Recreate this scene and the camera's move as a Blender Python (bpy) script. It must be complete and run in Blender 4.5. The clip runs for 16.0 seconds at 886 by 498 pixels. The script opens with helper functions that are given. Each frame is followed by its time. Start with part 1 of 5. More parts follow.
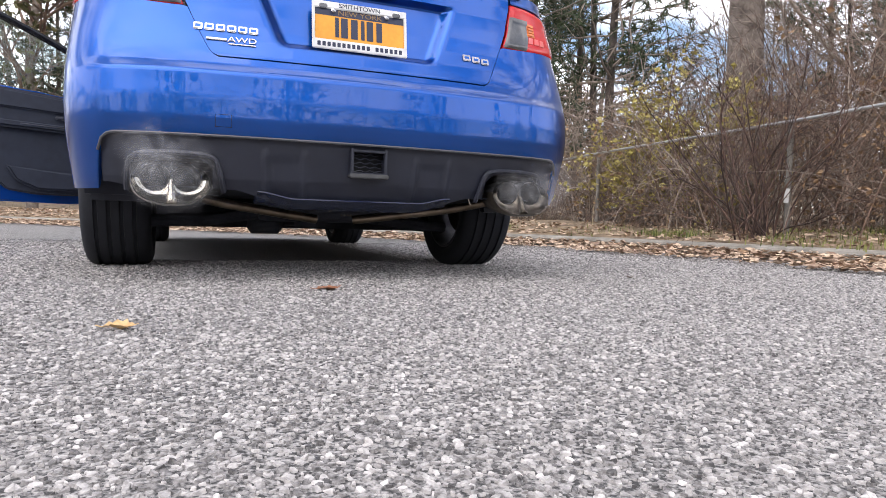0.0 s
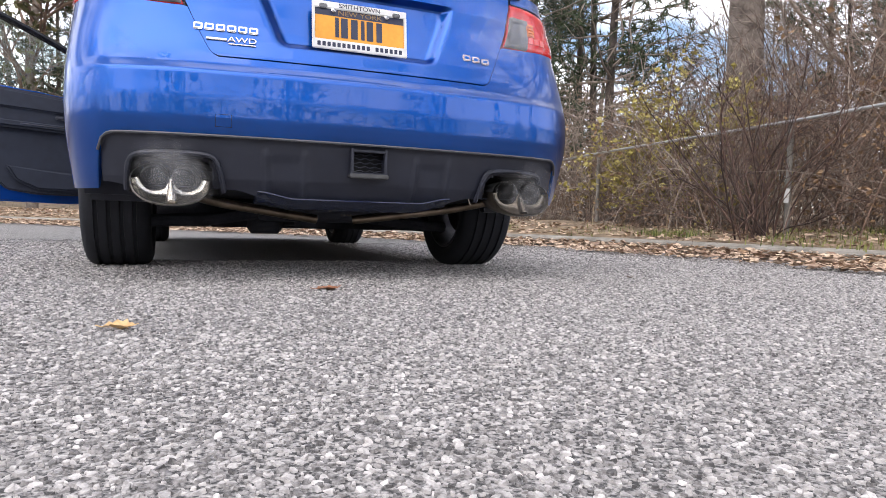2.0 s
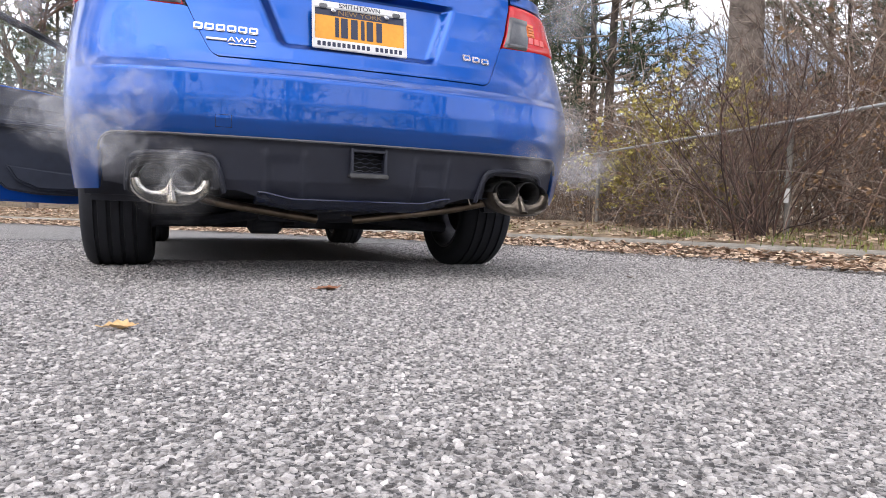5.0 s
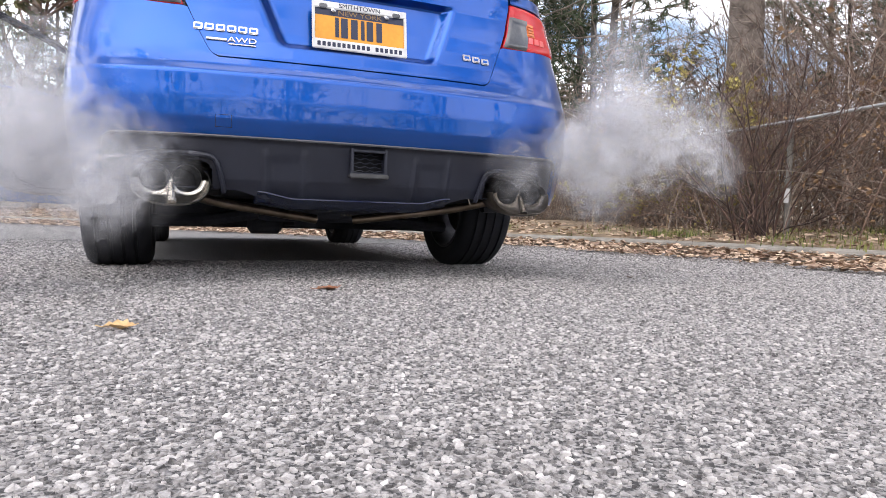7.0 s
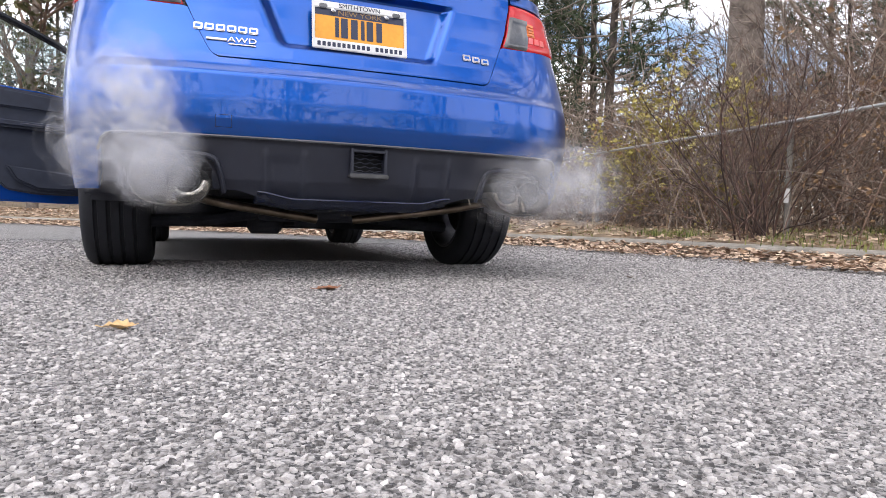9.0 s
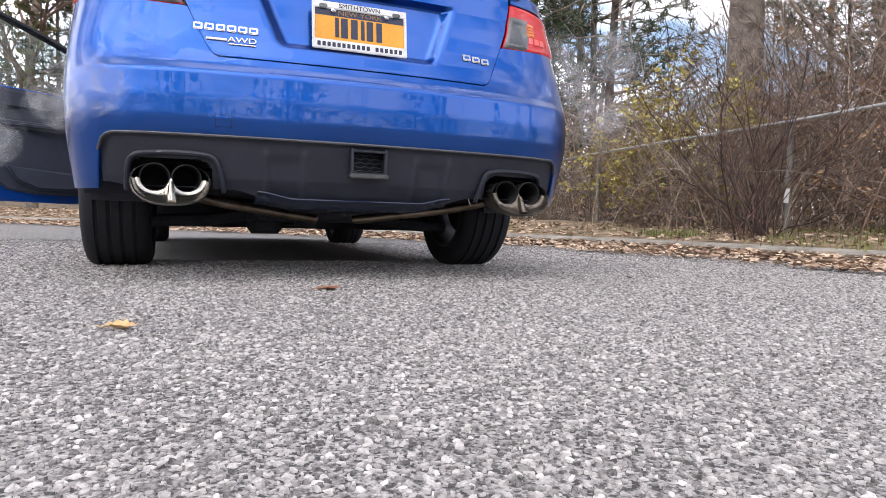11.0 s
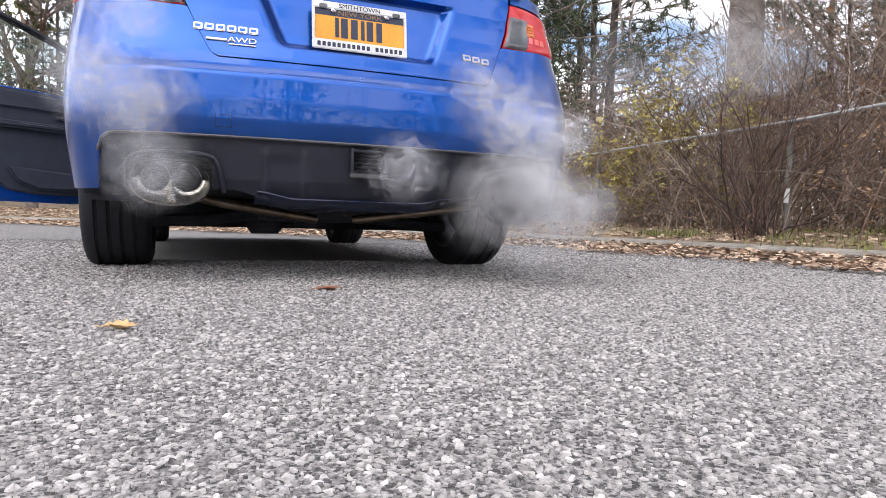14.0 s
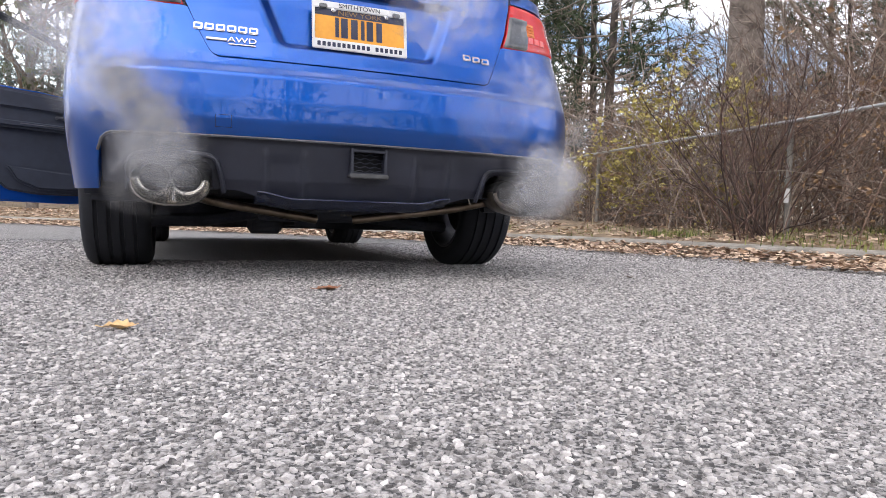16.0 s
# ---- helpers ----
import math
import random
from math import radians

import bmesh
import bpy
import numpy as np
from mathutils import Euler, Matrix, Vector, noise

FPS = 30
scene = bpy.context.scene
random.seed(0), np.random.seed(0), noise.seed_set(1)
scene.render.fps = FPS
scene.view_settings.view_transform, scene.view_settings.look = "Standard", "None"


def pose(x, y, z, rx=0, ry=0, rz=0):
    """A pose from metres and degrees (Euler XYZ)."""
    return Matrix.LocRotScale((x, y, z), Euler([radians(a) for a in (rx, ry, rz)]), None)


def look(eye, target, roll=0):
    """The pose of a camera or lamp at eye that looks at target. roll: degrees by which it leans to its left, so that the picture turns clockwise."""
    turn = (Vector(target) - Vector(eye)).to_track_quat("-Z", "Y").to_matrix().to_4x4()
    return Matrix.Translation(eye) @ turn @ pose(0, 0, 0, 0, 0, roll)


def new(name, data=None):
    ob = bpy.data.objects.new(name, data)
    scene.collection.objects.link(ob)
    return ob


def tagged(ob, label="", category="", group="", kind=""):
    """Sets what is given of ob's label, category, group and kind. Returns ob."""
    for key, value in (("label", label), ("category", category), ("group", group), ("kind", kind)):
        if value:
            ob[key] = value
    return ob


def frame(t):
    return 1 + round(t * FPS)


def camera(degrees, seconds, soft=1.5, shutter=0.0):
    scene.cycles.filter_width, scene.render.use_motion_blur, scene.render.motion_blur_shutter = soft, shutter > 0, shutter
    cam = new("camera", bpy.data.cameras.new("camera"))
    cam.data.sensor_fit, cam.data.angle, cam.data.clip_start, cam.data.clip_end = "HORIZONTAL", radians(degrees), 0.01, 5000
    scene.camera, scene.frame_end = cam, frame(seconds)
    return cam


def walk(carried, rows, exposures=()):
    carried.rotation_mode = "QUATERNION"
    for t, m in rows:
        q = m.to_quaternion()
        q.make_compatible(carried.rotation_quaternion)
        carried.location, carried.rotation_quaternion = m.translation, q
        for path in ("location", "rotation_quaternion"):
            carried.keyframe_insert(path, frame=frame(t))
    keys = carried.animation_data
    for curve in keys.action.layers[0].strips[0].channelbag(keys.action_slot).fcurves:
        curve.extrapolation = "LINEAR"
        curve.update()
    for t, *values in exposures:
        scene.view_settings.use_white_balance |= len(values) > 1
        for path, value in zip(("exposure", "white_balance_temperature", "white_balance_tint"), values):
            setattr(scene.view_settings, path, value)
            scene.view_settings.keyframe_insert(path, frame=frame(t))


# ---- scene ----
# ---- camera: it stands still close to the ground ----
cam = camera(68.4, 16.0, soft=0.8)
STAND = look((-0.515, -2.022, 0.213), (0.221, -0.164, 0.128), 1.5)
walk(cam, [(0, STAND), (16, STAND)], exposures=[(0, 0.55, 6750, 13), (16, 0.55, 6750, 13)])

scene.cycles.transparent_max_bounces = 96      # light crosses many thin sheets of vapour

# ---- light: bright, thin cloud ----
SUN_EL, SUN_AZ = radians(50), radians(222)      # azimuth clockwise from +Y
world = bpy.data.worlds.new("sky")
scene.world = world
world.use_nodes = True
wn, wl = world.node_tree.nodes, world.node_tree.links
wn.clear()
w_out = wn.new("ShaderNodeOutputWorld")
w_bg = wn.new("ShaderNodeBackground")
w_sky = wn.new("ShaderNodeTexSky")
w_sky.sky_type, w_sky.sun_disc = "NISHITA", False
w_sky.sun_elevation, w_sky.sun_rotation = SUN_EL, SUN_AZ
w_sky.air_density, w_sky.dust_density = 1.0, 1.2
w_co = wn.new("ShaderNodeTexCoord")
w_map = wn.new("ShaderNodeMapping")
w_map.inputs["Scale"].default_value = (2.2, 2.2, 5.5)
w_no = wn.new("ShaderNodeTexNoise")
w_no.inputs["Scale"].default_value, w_no.inputs["Detail"].default_value = 1.7, 7
w_ramp = wn.new("ShaderNodeValToRGB")
w_ramp.color_ramp.elements[0].position, w_ramp.color_ramp.elements[1].position = 0.39, 0.56
w_mix = wn.new("ShaderNodeMix")
w_mix.data_type = "RGBA"
w_mix.inputs["B"].default_value = (12.0, 12.4, 13.4, 1)
wl.new(w_co.outputs["Generated"], w_map.inputs["Vector"])
wl.new(w_map.outputs["Vector"], w_no.inputs["Vector"])
wl.new(w_no.outputs["Fac"], w_ramp.inputs["Fac"])
wl.new(w_ramp.outputs["Color"], w_mix.inputs["Factor"])
wl.new(w_sky.outputs["Color"], w_mix.inputs["A"])
wl.new(w_mix.outputs["Result"], w_bg.inputs["Color"])
wl.new(w_bg.outputs["Background"], w_out.inputs["Surface"])
w_bg.inputs["Strength"].default_value = 0.15

sun = new("sun", bpy.data.lights.new("sun", "SUN"))
sun.data.energy, sun.data.angle, sun.data.color = 0.9, radians(60), (1.0, 0.95, 0.88)
sun_dir = Vector((math.sin(SUN_AZ) * math.cos(SUN_EL), math.cos(SUN_AZ) * math.cos(SUN_EL), math.sin(SUN_EL)))
sun.matrix_world = look(sun_dir * 50, (0, 0, 0))

# ---- materials ----
def material(name, dark, light, scale=20.0, rough=0.6, metal=0.0, bump=0.2, fine=8.0, coat=0.0, spread=0.0, per="", dist=0.002, ends=(0.22, 0.82)):
    """Two colours mixed by noise at two scales, with fine relief; per: 'object' or 'island' varies pieces, by spread."""
    m = bpy.data.materials.new(name)
    m.use_nodes = True
    n, l = m.node_tree.nodes, m.node_tree.links
    b = n["Principled BSDF"]
    co = n.new("ShaderNodeTexCoord")
    a1, a2 = n.new("ShaderNodeTexNoise"), n.new("ShaderNodeTexNoise")
    a1.inputs["Scale"].default_value, a1.inputs["Detail"].default_value = scale, 5
    a2.inputs["Scale"].default_value, a2.inputs["Detail"].default_value = scale * fine, 3
    for a in (a1, a2):
        l.new(co.outputs["Object"], a.inputs["Vector"])
    mx = n.new("ShaderNodeMath")
    mx.operation = "MULTIPLY_ADD"
    mx.inputs[1].default_value = 0.45
    l.new(a2.outputs["Fac"], mx.inputs[0])
    sc = n.new("ShaderNodeMath")
    sc.operation = "MULTIPLY_ADD"
    sc.inputs[1].default_value, sc.inputs[2].default_value = 1.3, -0.37
    l.new(a1.outputs["Fac"], sc.inputs[0])
    l.new(sc.outputs[0], mx.inputs[2])
    fac = mx.outputs[0]
    if per:
        if per == "object":
            src = n.new("ShaderNodeObjectInfo").outputs["Random"]
        else:
            src = n.new("ShaderNodeNewGeometry").outputs["Random Per Island"]
        ad = n.new("ShaderNodeMath")
        ad.operation = "MULTIPLY_ADD"
        ad.inputs[1].default_value = spread
        l.new(src, ad.inputs[0])
        sb = n.new("ShaderNodeMath")
        sb.inputs[1].default_value = -spread / 2
        l.new(fac, sb.inputs[0])
        l.new(sb.outputs[0], ad.inputs[2])
        fac = ad.outputs[0]
    r = n.new("ShaderNodeValToRGB")
    r.color_ramp.elements[0].color, r.color_ramp.elements[1].color = (*dark, 1), (*light, 1)
    r.color_ramp.elements[0].position, r.color_ramp.elements[1].position = ends
    l.new(fac, r.inputs["Fac"])
    l.new(r.outputs["Color"], b.inputs["Base Color"])
    b.inputs["Metallic"].default_value = metal
    b.inputs["Coat Weight"].default_value = coat
    b.inputs["Coat Roughness"].default_value = 0.03
    rr = n.new("ShaderNodeMapRange")
    rr.inputs["To Min"].default_value, rr.inputs["To Max"].default_value = max(rough - 0.08, 0.02), min(rough + 0.08, 1)
    l.new(a1.outputs["Fac"], rr.inputs["Value"])
    l.new(rr.outputs[0], b.inputs["Roughness"])
    if bump:
        bp = n.new("ShaderNodeBump")
        bp.inputs["Strength"].default_value, bp.inputs["Distance"].default_value = bump, dist
        l.new(a2.outputs["Fac"], bp.inputs["Height"])
        l.new(bp.outputs["Normal"], b.inputs["Normal"])
    return m


PAINT = material("blue_pearl_paint", (0.002, 0.069, 0.325), (0.003, 0.083, 0.39), 3, 0.34, 0.95, 0.0, 400, coat=1.0)
PAINT.node_tree.nodes["Principled BSDF"].inputs["Coat IOR"].default_value = 1.45
PAINT.node_tree.nodes["Principled BSDF"].inputs["Coat Roughness"].default_value = 0.012
BLACK_PLASTIC = material("textured_black_plastic", (0.011, 0.013, 0.023), (0.019, 0.022, 0.036), 14, 0.5, 0, 0.25, 60, dist=0.0006)
GLOSS_BLACK = material("gloss_black", (0.006, 0.006, 0.007), (0.012, 0.012, 0.013), 10, 0.18, 0, 0.0)
RUBBER = material("tyre_rubber", (0.008, 0.009, 0.013), (0.017, 0.019, 0.026), 9, 0.85, 0, 0.3, 20)
STEEL = material("polished_steel", (0.38, 0.355, 0.31), (0.60, 0.57, 0.51), 12, 0.24, 1.0, 0.05, 30)
PIPE = material("sooty_steel", (0.05, 0.042, 0.035), (0.22, 0.19, 0.155), 9, 0.42, 0.9, 0.15)
# near-black: real soot in the bores, painted shade in the recesses
SOOT_AND_SHADE = material("soot_and_shade", (0.008, 0.008, 0.009), (0.018, 0.018, 0.019), 30, 0.9, 0, 0.2)
UNDER = material("underbody_sealer", (0.026, 0.028, 0.039), (0.056, 0.060, 0.076), 8, 0.75, 0, 0.4)
BRONZE = material("heat_stained_steel", (0.14, 0.105, 0.075), (0.36, 0.29, 0.22), 12, 0.32, 0.95, 0.05, 30)
# gloss black with a blue sheen painted into the colour
BLADE = material("gloss_black_navy_sheen", (0.008, 0.014, 0.040), (0.013, 0.022, 0.058), 10, 0.25, 0, 0.0)
POST = material("weathered_post", (0.13, 0.12, 0.105), (0.30, 0.28, 0.25), 12, 0.8, 0.2, 0.3)
CHROME = material("badge_chrome", (0.34, 0.34, 0.36), (0.52, 0.52, 0.54), 30, 0.2, 1.0, 0.0)
ALLOY = material("grey_alloy", (0.10, 0.10, 0.11), (0.2, 0.2, 0.21), 20, 0.35, 0.9, 0.05)
TRIM_GREY = material("door_trim", (0.012, 0.016, 0.030), (0.022, 0.028, 0.048), 18, 0.6, 0, 0.3, 30)
WHITE_PLASTIC = material("white_plastic", (0.62, 0.62, 0.61), (0.74, 0.74, 0.73), 12, 0.35, 0, 0.05)
PLATE_GOLD = material("plate_gold", (0.72, 0.30, 0.02), (0.82, 0.38, 0.035), 10, 0.4, 0, 0.05)
PLATE_NAVY = material("plate_navy", (0.015, 0.02, 0.05), (0.025, 0.03, 0.07), 20, 0.4, 0, 0.0)
LENS_RED = material("red_lens", (0.50, 0.003, 0.006), (0.66, 0.010, 0.012), 18, 0.15, 0, 0.1, coat=0.3)
LENS_SMOKE = material("smoked_lens", (0.035, 0.036, 0.04), (0.07, 0.072, 0.078), 14, 0.14, 0, 0.0, coat=1.0)
LENS_AMBER = material("amber_lens", (0.60, 0.10, 0.01), (0.75, 0.20, 0.015), 40, 0.15, 0, 0.2, coat=1.0)
ROAD = material("chip_seal", (0.045, 0.044, 0.044), (0.42, 0.40, 0.385), 130, 0.85, 0, 0.7, 2.2, dist=0.006, ends=(0.38, 0.66))
CHIPS = material("stone_chips", (0.070, 0.066, 0.065), (0.66, 0.625, 0.60), 90, 0.7, 0, 0.5, 5, per="island", spread=0.62, ends=(0.12, 0.98))
CHIPS_LOOSE = material("stone_chip", (0.070, 0.066, 0.065), (0.66, 0.625, 0.60), 90, 0.7, 0, 0.5, 5, per="object", spread=0.62, ends=(0.12, 0.98))
KERB = material("kerb_concrete", (0.17, 0.155, 0.13), (0.38, 0.355, 0.31), 7, 0.85, 0, 0.5, 12, dist=0.004)
VERGE = material("leafy_soil", (0.11, 0.078, 0.05), (0.40, 0.30, 0.195), 5, 0.9, 0, 0.8, 9, dist=0.02)
LEAF_DRY = material("dry_leaves", (0.24, 0.15, 0.10), (0.67, 0.51, 0.37), 30, 0.65, 0, 0.3, 6, per="island", spread=0.9)
LEAF_TAN = material("tan_leaf", (0.44, 0.26, 0.10), (0.66, 0.46, 0.23), 60, 0.55, 0, 0.3, 5)
GRASS = material("grass_blades", (0.07, 0.10, 0.02), (0.32, 0.33, 0.10), 8, 0.6, 0, 0.0, per="island", spread=0.8)
BARK_DARK = material("dark_bark", (0.035, 0.028, 0.024), (0.13, 0.105, 0.09), 9, 0.9, 0, 0.9, 6, dist=0.012)
BARK = material("bark", (0.10, 0.080, 0.066), (0.33, 0.275, 0.235), 9, 0.9, 0, 0.9, 6, dist=0.012)
TWIG = material("reddish_twigs", (0.11, 0.070, 0.055), (0.36, 0.25, 0.19), 6, 0.85, 0, 0.0, per="island", spread=0.7)
TWIG_DARK = material("dark_red_canes", (0.045, 0.028, 0.024), (0.19, 0.12, 0.095), 6, 0.85, 0, 0.0, per="island", spread=0.7)
TWIG_GREY = material("grey_twigs", (0.15, 0.12, 0.10), (0.46, 0.38, 0.31), 6, 0.85, 0, 0.0, per="island", spread=0.7)
NEEDLES = material("pine_needles", (0.014, 0.030, 0.012), (0.07, 0.10, 0.038), 3, 0.6, 0, 0.0, per="island", spread=0.6)
YELLOW = material("yellow_leaves", (0.26, 0.21, 0.035), (0.58, 0.50, 0.15), 5, 0.55, 0, 0.0, per="island", spread=0.8)
BROWN_LEAF = material("brown_hanging_leaves", (0.11, 0.065, 0.03), (0.34, 0.21, 0.11), 5, 0.6, 0, 0.0, per="island", spread=0.8)
GALV = material("galvanised_steel", (0.34, 0.34, 0.34), (0.56, 0.56, 0.55), 15, 0.45, 0.7, 0.15)
RUST_WIRE = material("rusty_wire", (0.07, 0.055, 0.045), (0.20, 0.17, 0.15), 15, 0.7, 0.3, 0.0)
OLIVE_LEAF = material("olive_leaves", (0.045, 0.05, 0.018), (0.19, 0.18, 0.075), 5, 0.6, 0, 0.0, per="island", spread=0.8)

GLASS = bpy.data.materials.new("window_glass")
GLASS.use_nodes = True
gn, gl = GLASS.node_tree.nodes, GLASS.node_tree.links
gn.clear()
g_o, g_m, g_t, g_g, g_f = (gn.new("ShaderNode" + k) for k in ("OutputMaterial", "MixShader", "BsdfTransparent", "BsdfGlossy", "Fresnel"))
g_t.inputs["Color"].default_value = (0.80, 0.85, 0.82, 1)
g_g.inputs["Roughness"].default_value = 0.02
g_f.inputs["IOR"].default_value = 1.5
gl.new(g_f.outputs[0], g_m.inputs[0])
gl.new(g_t.outputs[0], g_m.inputs[1])
gl.new(g_g.outputs[0], g_m.inputs[2])
gl.new(g_m.outputs[0], g_o.inputs["Surface"])


# ---- builders ----
def mesh_from(name, verts, faces, material=None, smooth=False):
    me = bpy.data.meshes.new(name)
    me.from_pydata(verts, [], faces)
    if material:
        me.materials.append(material)
    if smooth:
        me.polygons.foreach_set("use_smooth", [True] * len(me.polygons))
    me.update()
    return me


def part(name, bm, material, parent=None, label="", smooth=False):
    """One bmesh, or (verts, faces), as one mesh object under parent."""
    if isinstance(bm, tuple):
        me = mesh_from(name, bm[0], bm[1], material, smooth)
    else:
        me = bpy.data.meshes.new(name)
        bmesh.ops.recalc_face_normals(bm, faces=bm.faces[:])
        bm.to_mesh(me)
        bm.free()
        me.materials.append(material)
        if smooth:
            me.polygons.foreach_set("use_smooth", [True] * len(me.polygons))
    ob = new(name, me)
    if parent:
        ob.parent = parent
    if label:
        tagged(ob, label)
    return ob


def box_bm(x0, x1, y0, y1, z0, z1, bevel=0.0, m=None, seg=2):
    bm = bmesh.new()
    bmesh.ops.create_cube(bm, size=1, matrix=Matrix.Translation(((x0 + x1) / 2, (y0 + y1) / 2, (z0 + z1) / 2)) @ Matrix.Diagonal((x1 - x0, y1 - y0, z1 - z0, 1)))
    if bevel:
        bmesh.ops.bevel(bm, geom=bm.edges[:] + bm.verts[:], offset=bevel, segments=seg, affect="EDGES")
    if m:
        bm.transform(m)
    return bm


def lathe(profile, seg=32, m=None, close=True):
    """Turn a profile of (radius, height) pairs about z; returns (verts, faces)."""
    vs, fs, k = [], [], len(profile)
    for i in range(seg):
        a = 2 * math.pi * i / seg
        for r, h in profile:
            v = Vector((r * math.cos(a), r * math.sin(a), h))
            vs.append(m @ v if m else v)
    for i in range(seg):
        j = (i + 1) % seg
        for q in range(k if close else k - 1):
            p = (q + 1) % k
            fs.append((i * k + q, j * k + q, j * k + p, i * k + p))
    return vs, fs


def tube(points, radii, sides=10, caps=True):
    """A tapered tube along points."""
    P = [Vector(p) for p in points]
    if not hasattr(radii, "__len__"):
        radii = [radii] * len(P)
    vs, fs = [], []
    side = None
    for i, p in enumerate(P):
        d = (P[min(i + 1, len(P) - 1)] - P[max(i - 1, 0)]).normalized()
        if side is None:
            side = d.orthogonal().normalized()
        side = (side - d * side.dot(d)).normalized()
        up = d.cross(side)
        for s in range(sides):
            a = 2 * math.pi * s / sides
            vs.append(p + (side * math.cos(a) + up * math.sin(a)) * radii[i])
    for i in range(len(P) - 1):
        for s in range(sides):
            t = (s + 1) % sides
            fs.append((i * sides + s, i * sides + t, (i + 1) * sides + t, (i + 1) * sides + s))
    if caps:
        fs.append(tuple(reversed(range(sides))))
        fs.append(tuple(range((len(P) - 1) * sides, len(P) * sides)))
    return vs, fs


def joined(*pieces):
    vs, fs = [], []
    for v, f in pieces:
        o = len(vs)
        vs += list(v)
        fs += [tuple(i + o for i in q) for q in f]
    return vs, fs


def bm_tuple(bm):
    bm.verts.index_update()
    out = ([v.co.copy() for v in bm.verts], [tuple(v.index for v in f.verts) for f in bm.faces])
    bm.free()
    return out


def thing(name, label, category, m=None, group="", kind=""):
    ob = new(name)
    if m:
        ob.matrix_basis = m
    return tagged(ob, label, category, group, kind)


def spline(points, step):
    """Points about step apart on a smooth curve through points."""
    P = [Vector(p) for p in points]
    out = []
    for i in range(len(P) - 1):
        a, b, c, d = P[max(i - 1, 0)], P[i], P[i + 1], P[min(i + 2, len(P) - 1)]
        n = max(1, int((c - b).length / step))
        for k in range(n):
            t = k / n
            out.append(0.5 * (2 * b + (c - a) * t + (2 * a - 5 * b + 4 * c - d) * t * t + (3 * b - a - 3 * c + d) * t ** 3))
    return out + [P[-1]]

# ---- ground, road, kerb, verge ----
KERB_LINE = spline([(4.6, -60, 0), (4.0, -14, 0), (3.72, -6, 0), (3.53, -1, 0), (3.42, 0.7, 0), (3.31, 1.5, 0), (3.14, 2.6, 0), (2.86, 3.5, 0), (2.35, 4.4, 0),
                    (1.6, 5.4, 0), (0.7, 6.5, 0), (-0.7, 7.9, 0), (-3, 10.5, 0), (-6, 13, 0), (-12, 16, 0), (-25, 18.5, 0), (-70, 22, 0)], 0.5)


def out_of(line, i):
    d = line[min(i + 1, len(line) - 1)] - line[max(i - 1, 0)]
    return Vector((d.y, -d.x, 0)).normalized()


def strip(line, profile, rough=0.0, seed=3):
    """Sweep (offset outward, height) pairs along line."""
    rng = np.random.default_rng(seed)
    vs, fs, k = [], [], len(profile)
    for i, p in enumerate(line):
        o = out_of(line, i)
        for off, h in profile:
            vs.append(p + o * off + Vector((0, 0, h + (rng.normal() * rough * min(1, max(0, off - 0.2)) if rough else 0))))
    for i in range(len(line) - 1):
        for q in range(k - 1):
            fs.append((i * k + q, (i + 1) * k + q, (i + 1) * k + q + 1, i * k + q + 1))
    return vs, fs


ground = part("ground", ([(-400, -400, -0.06), (400, -400, -0.06), (400, 400, -0.06), (-400, 400, -0.06)], [(0, 1, 2, 3)]), VERGE)
tagged(ground, "brown soil and leaf litter reaching to the horizon", "ground", kind="structure")
road_pts = [Vector((-70, -60, 0))] + [p + out_of(KERB_LINE, i) * 0.02 for i, p in enumerate(KERB_LINE)]
road = part("road", (road_pts, [tuple(range(len(road_pts)))]), ROAD)
tagged(road, "worn grey chip-seal road surface with exposed pale stone chips", "road", kind="structure")
kerb_profile = [(0.0, -0.05), (0.0, 0.070), (0.012, 0.088), (0.03, 0.097), (0.14, 0.102), (0.155, 0.094), (0.16, -0.05)]
kerb = part("kerb", strip(KERB_LINE, kerb_profile), KERB, smooth=False)
tagged(kerb, "weathered pale concrete kerb along the curved road edge", "kerb", kind="structure")
VERGE_PROFILE = [(0.155, 0.085), (0.35, 0.105), (0.7, 0.15), (1.2, 0.19), (2.0, 0.22), (3.5, 0.27), (6, 0.36), (12, 0.55), (25, 0.9), (60, 1.4), (160, 0.5)]
verge = part("verge", strip(KERB_LINE[1:-1], VERGE_PROFILE, 0.02), VERGE, smooth=True)
tagged(verge, "leaf-strewn grassy bank rising behind the kerb", "verge", kind="structure")

# ---- the car: X across, Y forward, its tail at Y = 0 ----
REAR_AXLE, WHEELBASE, WHEEL_R = 1.0, 2.65, 0.327
PLAN = spline([(0, 0, 0), (0.22, 0.005, 0), (0.40, 0.017, 0), (0.55, 0.034, 0), (0.66, 0.058, 0), (0.75, 0.094, 0), (0.815, 0.145, 0), (0.855, 0.205, 0),
               (0.878, 0.29, 0), (0.889, 0.42, 0), (0.895, 0.6, 0), (0.897, 0.9, 0), (0.896, 2.0, 0), (0.885, 3.0, 0), (0.875, 3.7, 0), (0.85, 4.1, 0), (0.79, 4.35, 0), (0.6, 4.52, 0),
               (0.35, 4.58, 0), (0, 4.6, 0)], 0.02)
PX = np.array([p.x for p in PLAN])
PY = np.array([p.y for p in PLAN])
PS = np.concatenate([[0], np.cumsum(np.hypot(np.diff(PX), np.diff(PY)))])
W_Z, W_V = [0.15, 0.30, 0.45, 0.55, 0.66, 0.80, 0.90, 1.00, 1.10], [0.955, 0.977, 0.997, 1.003, 1.0, 0.990, 0.982, 0.95, 0.89]
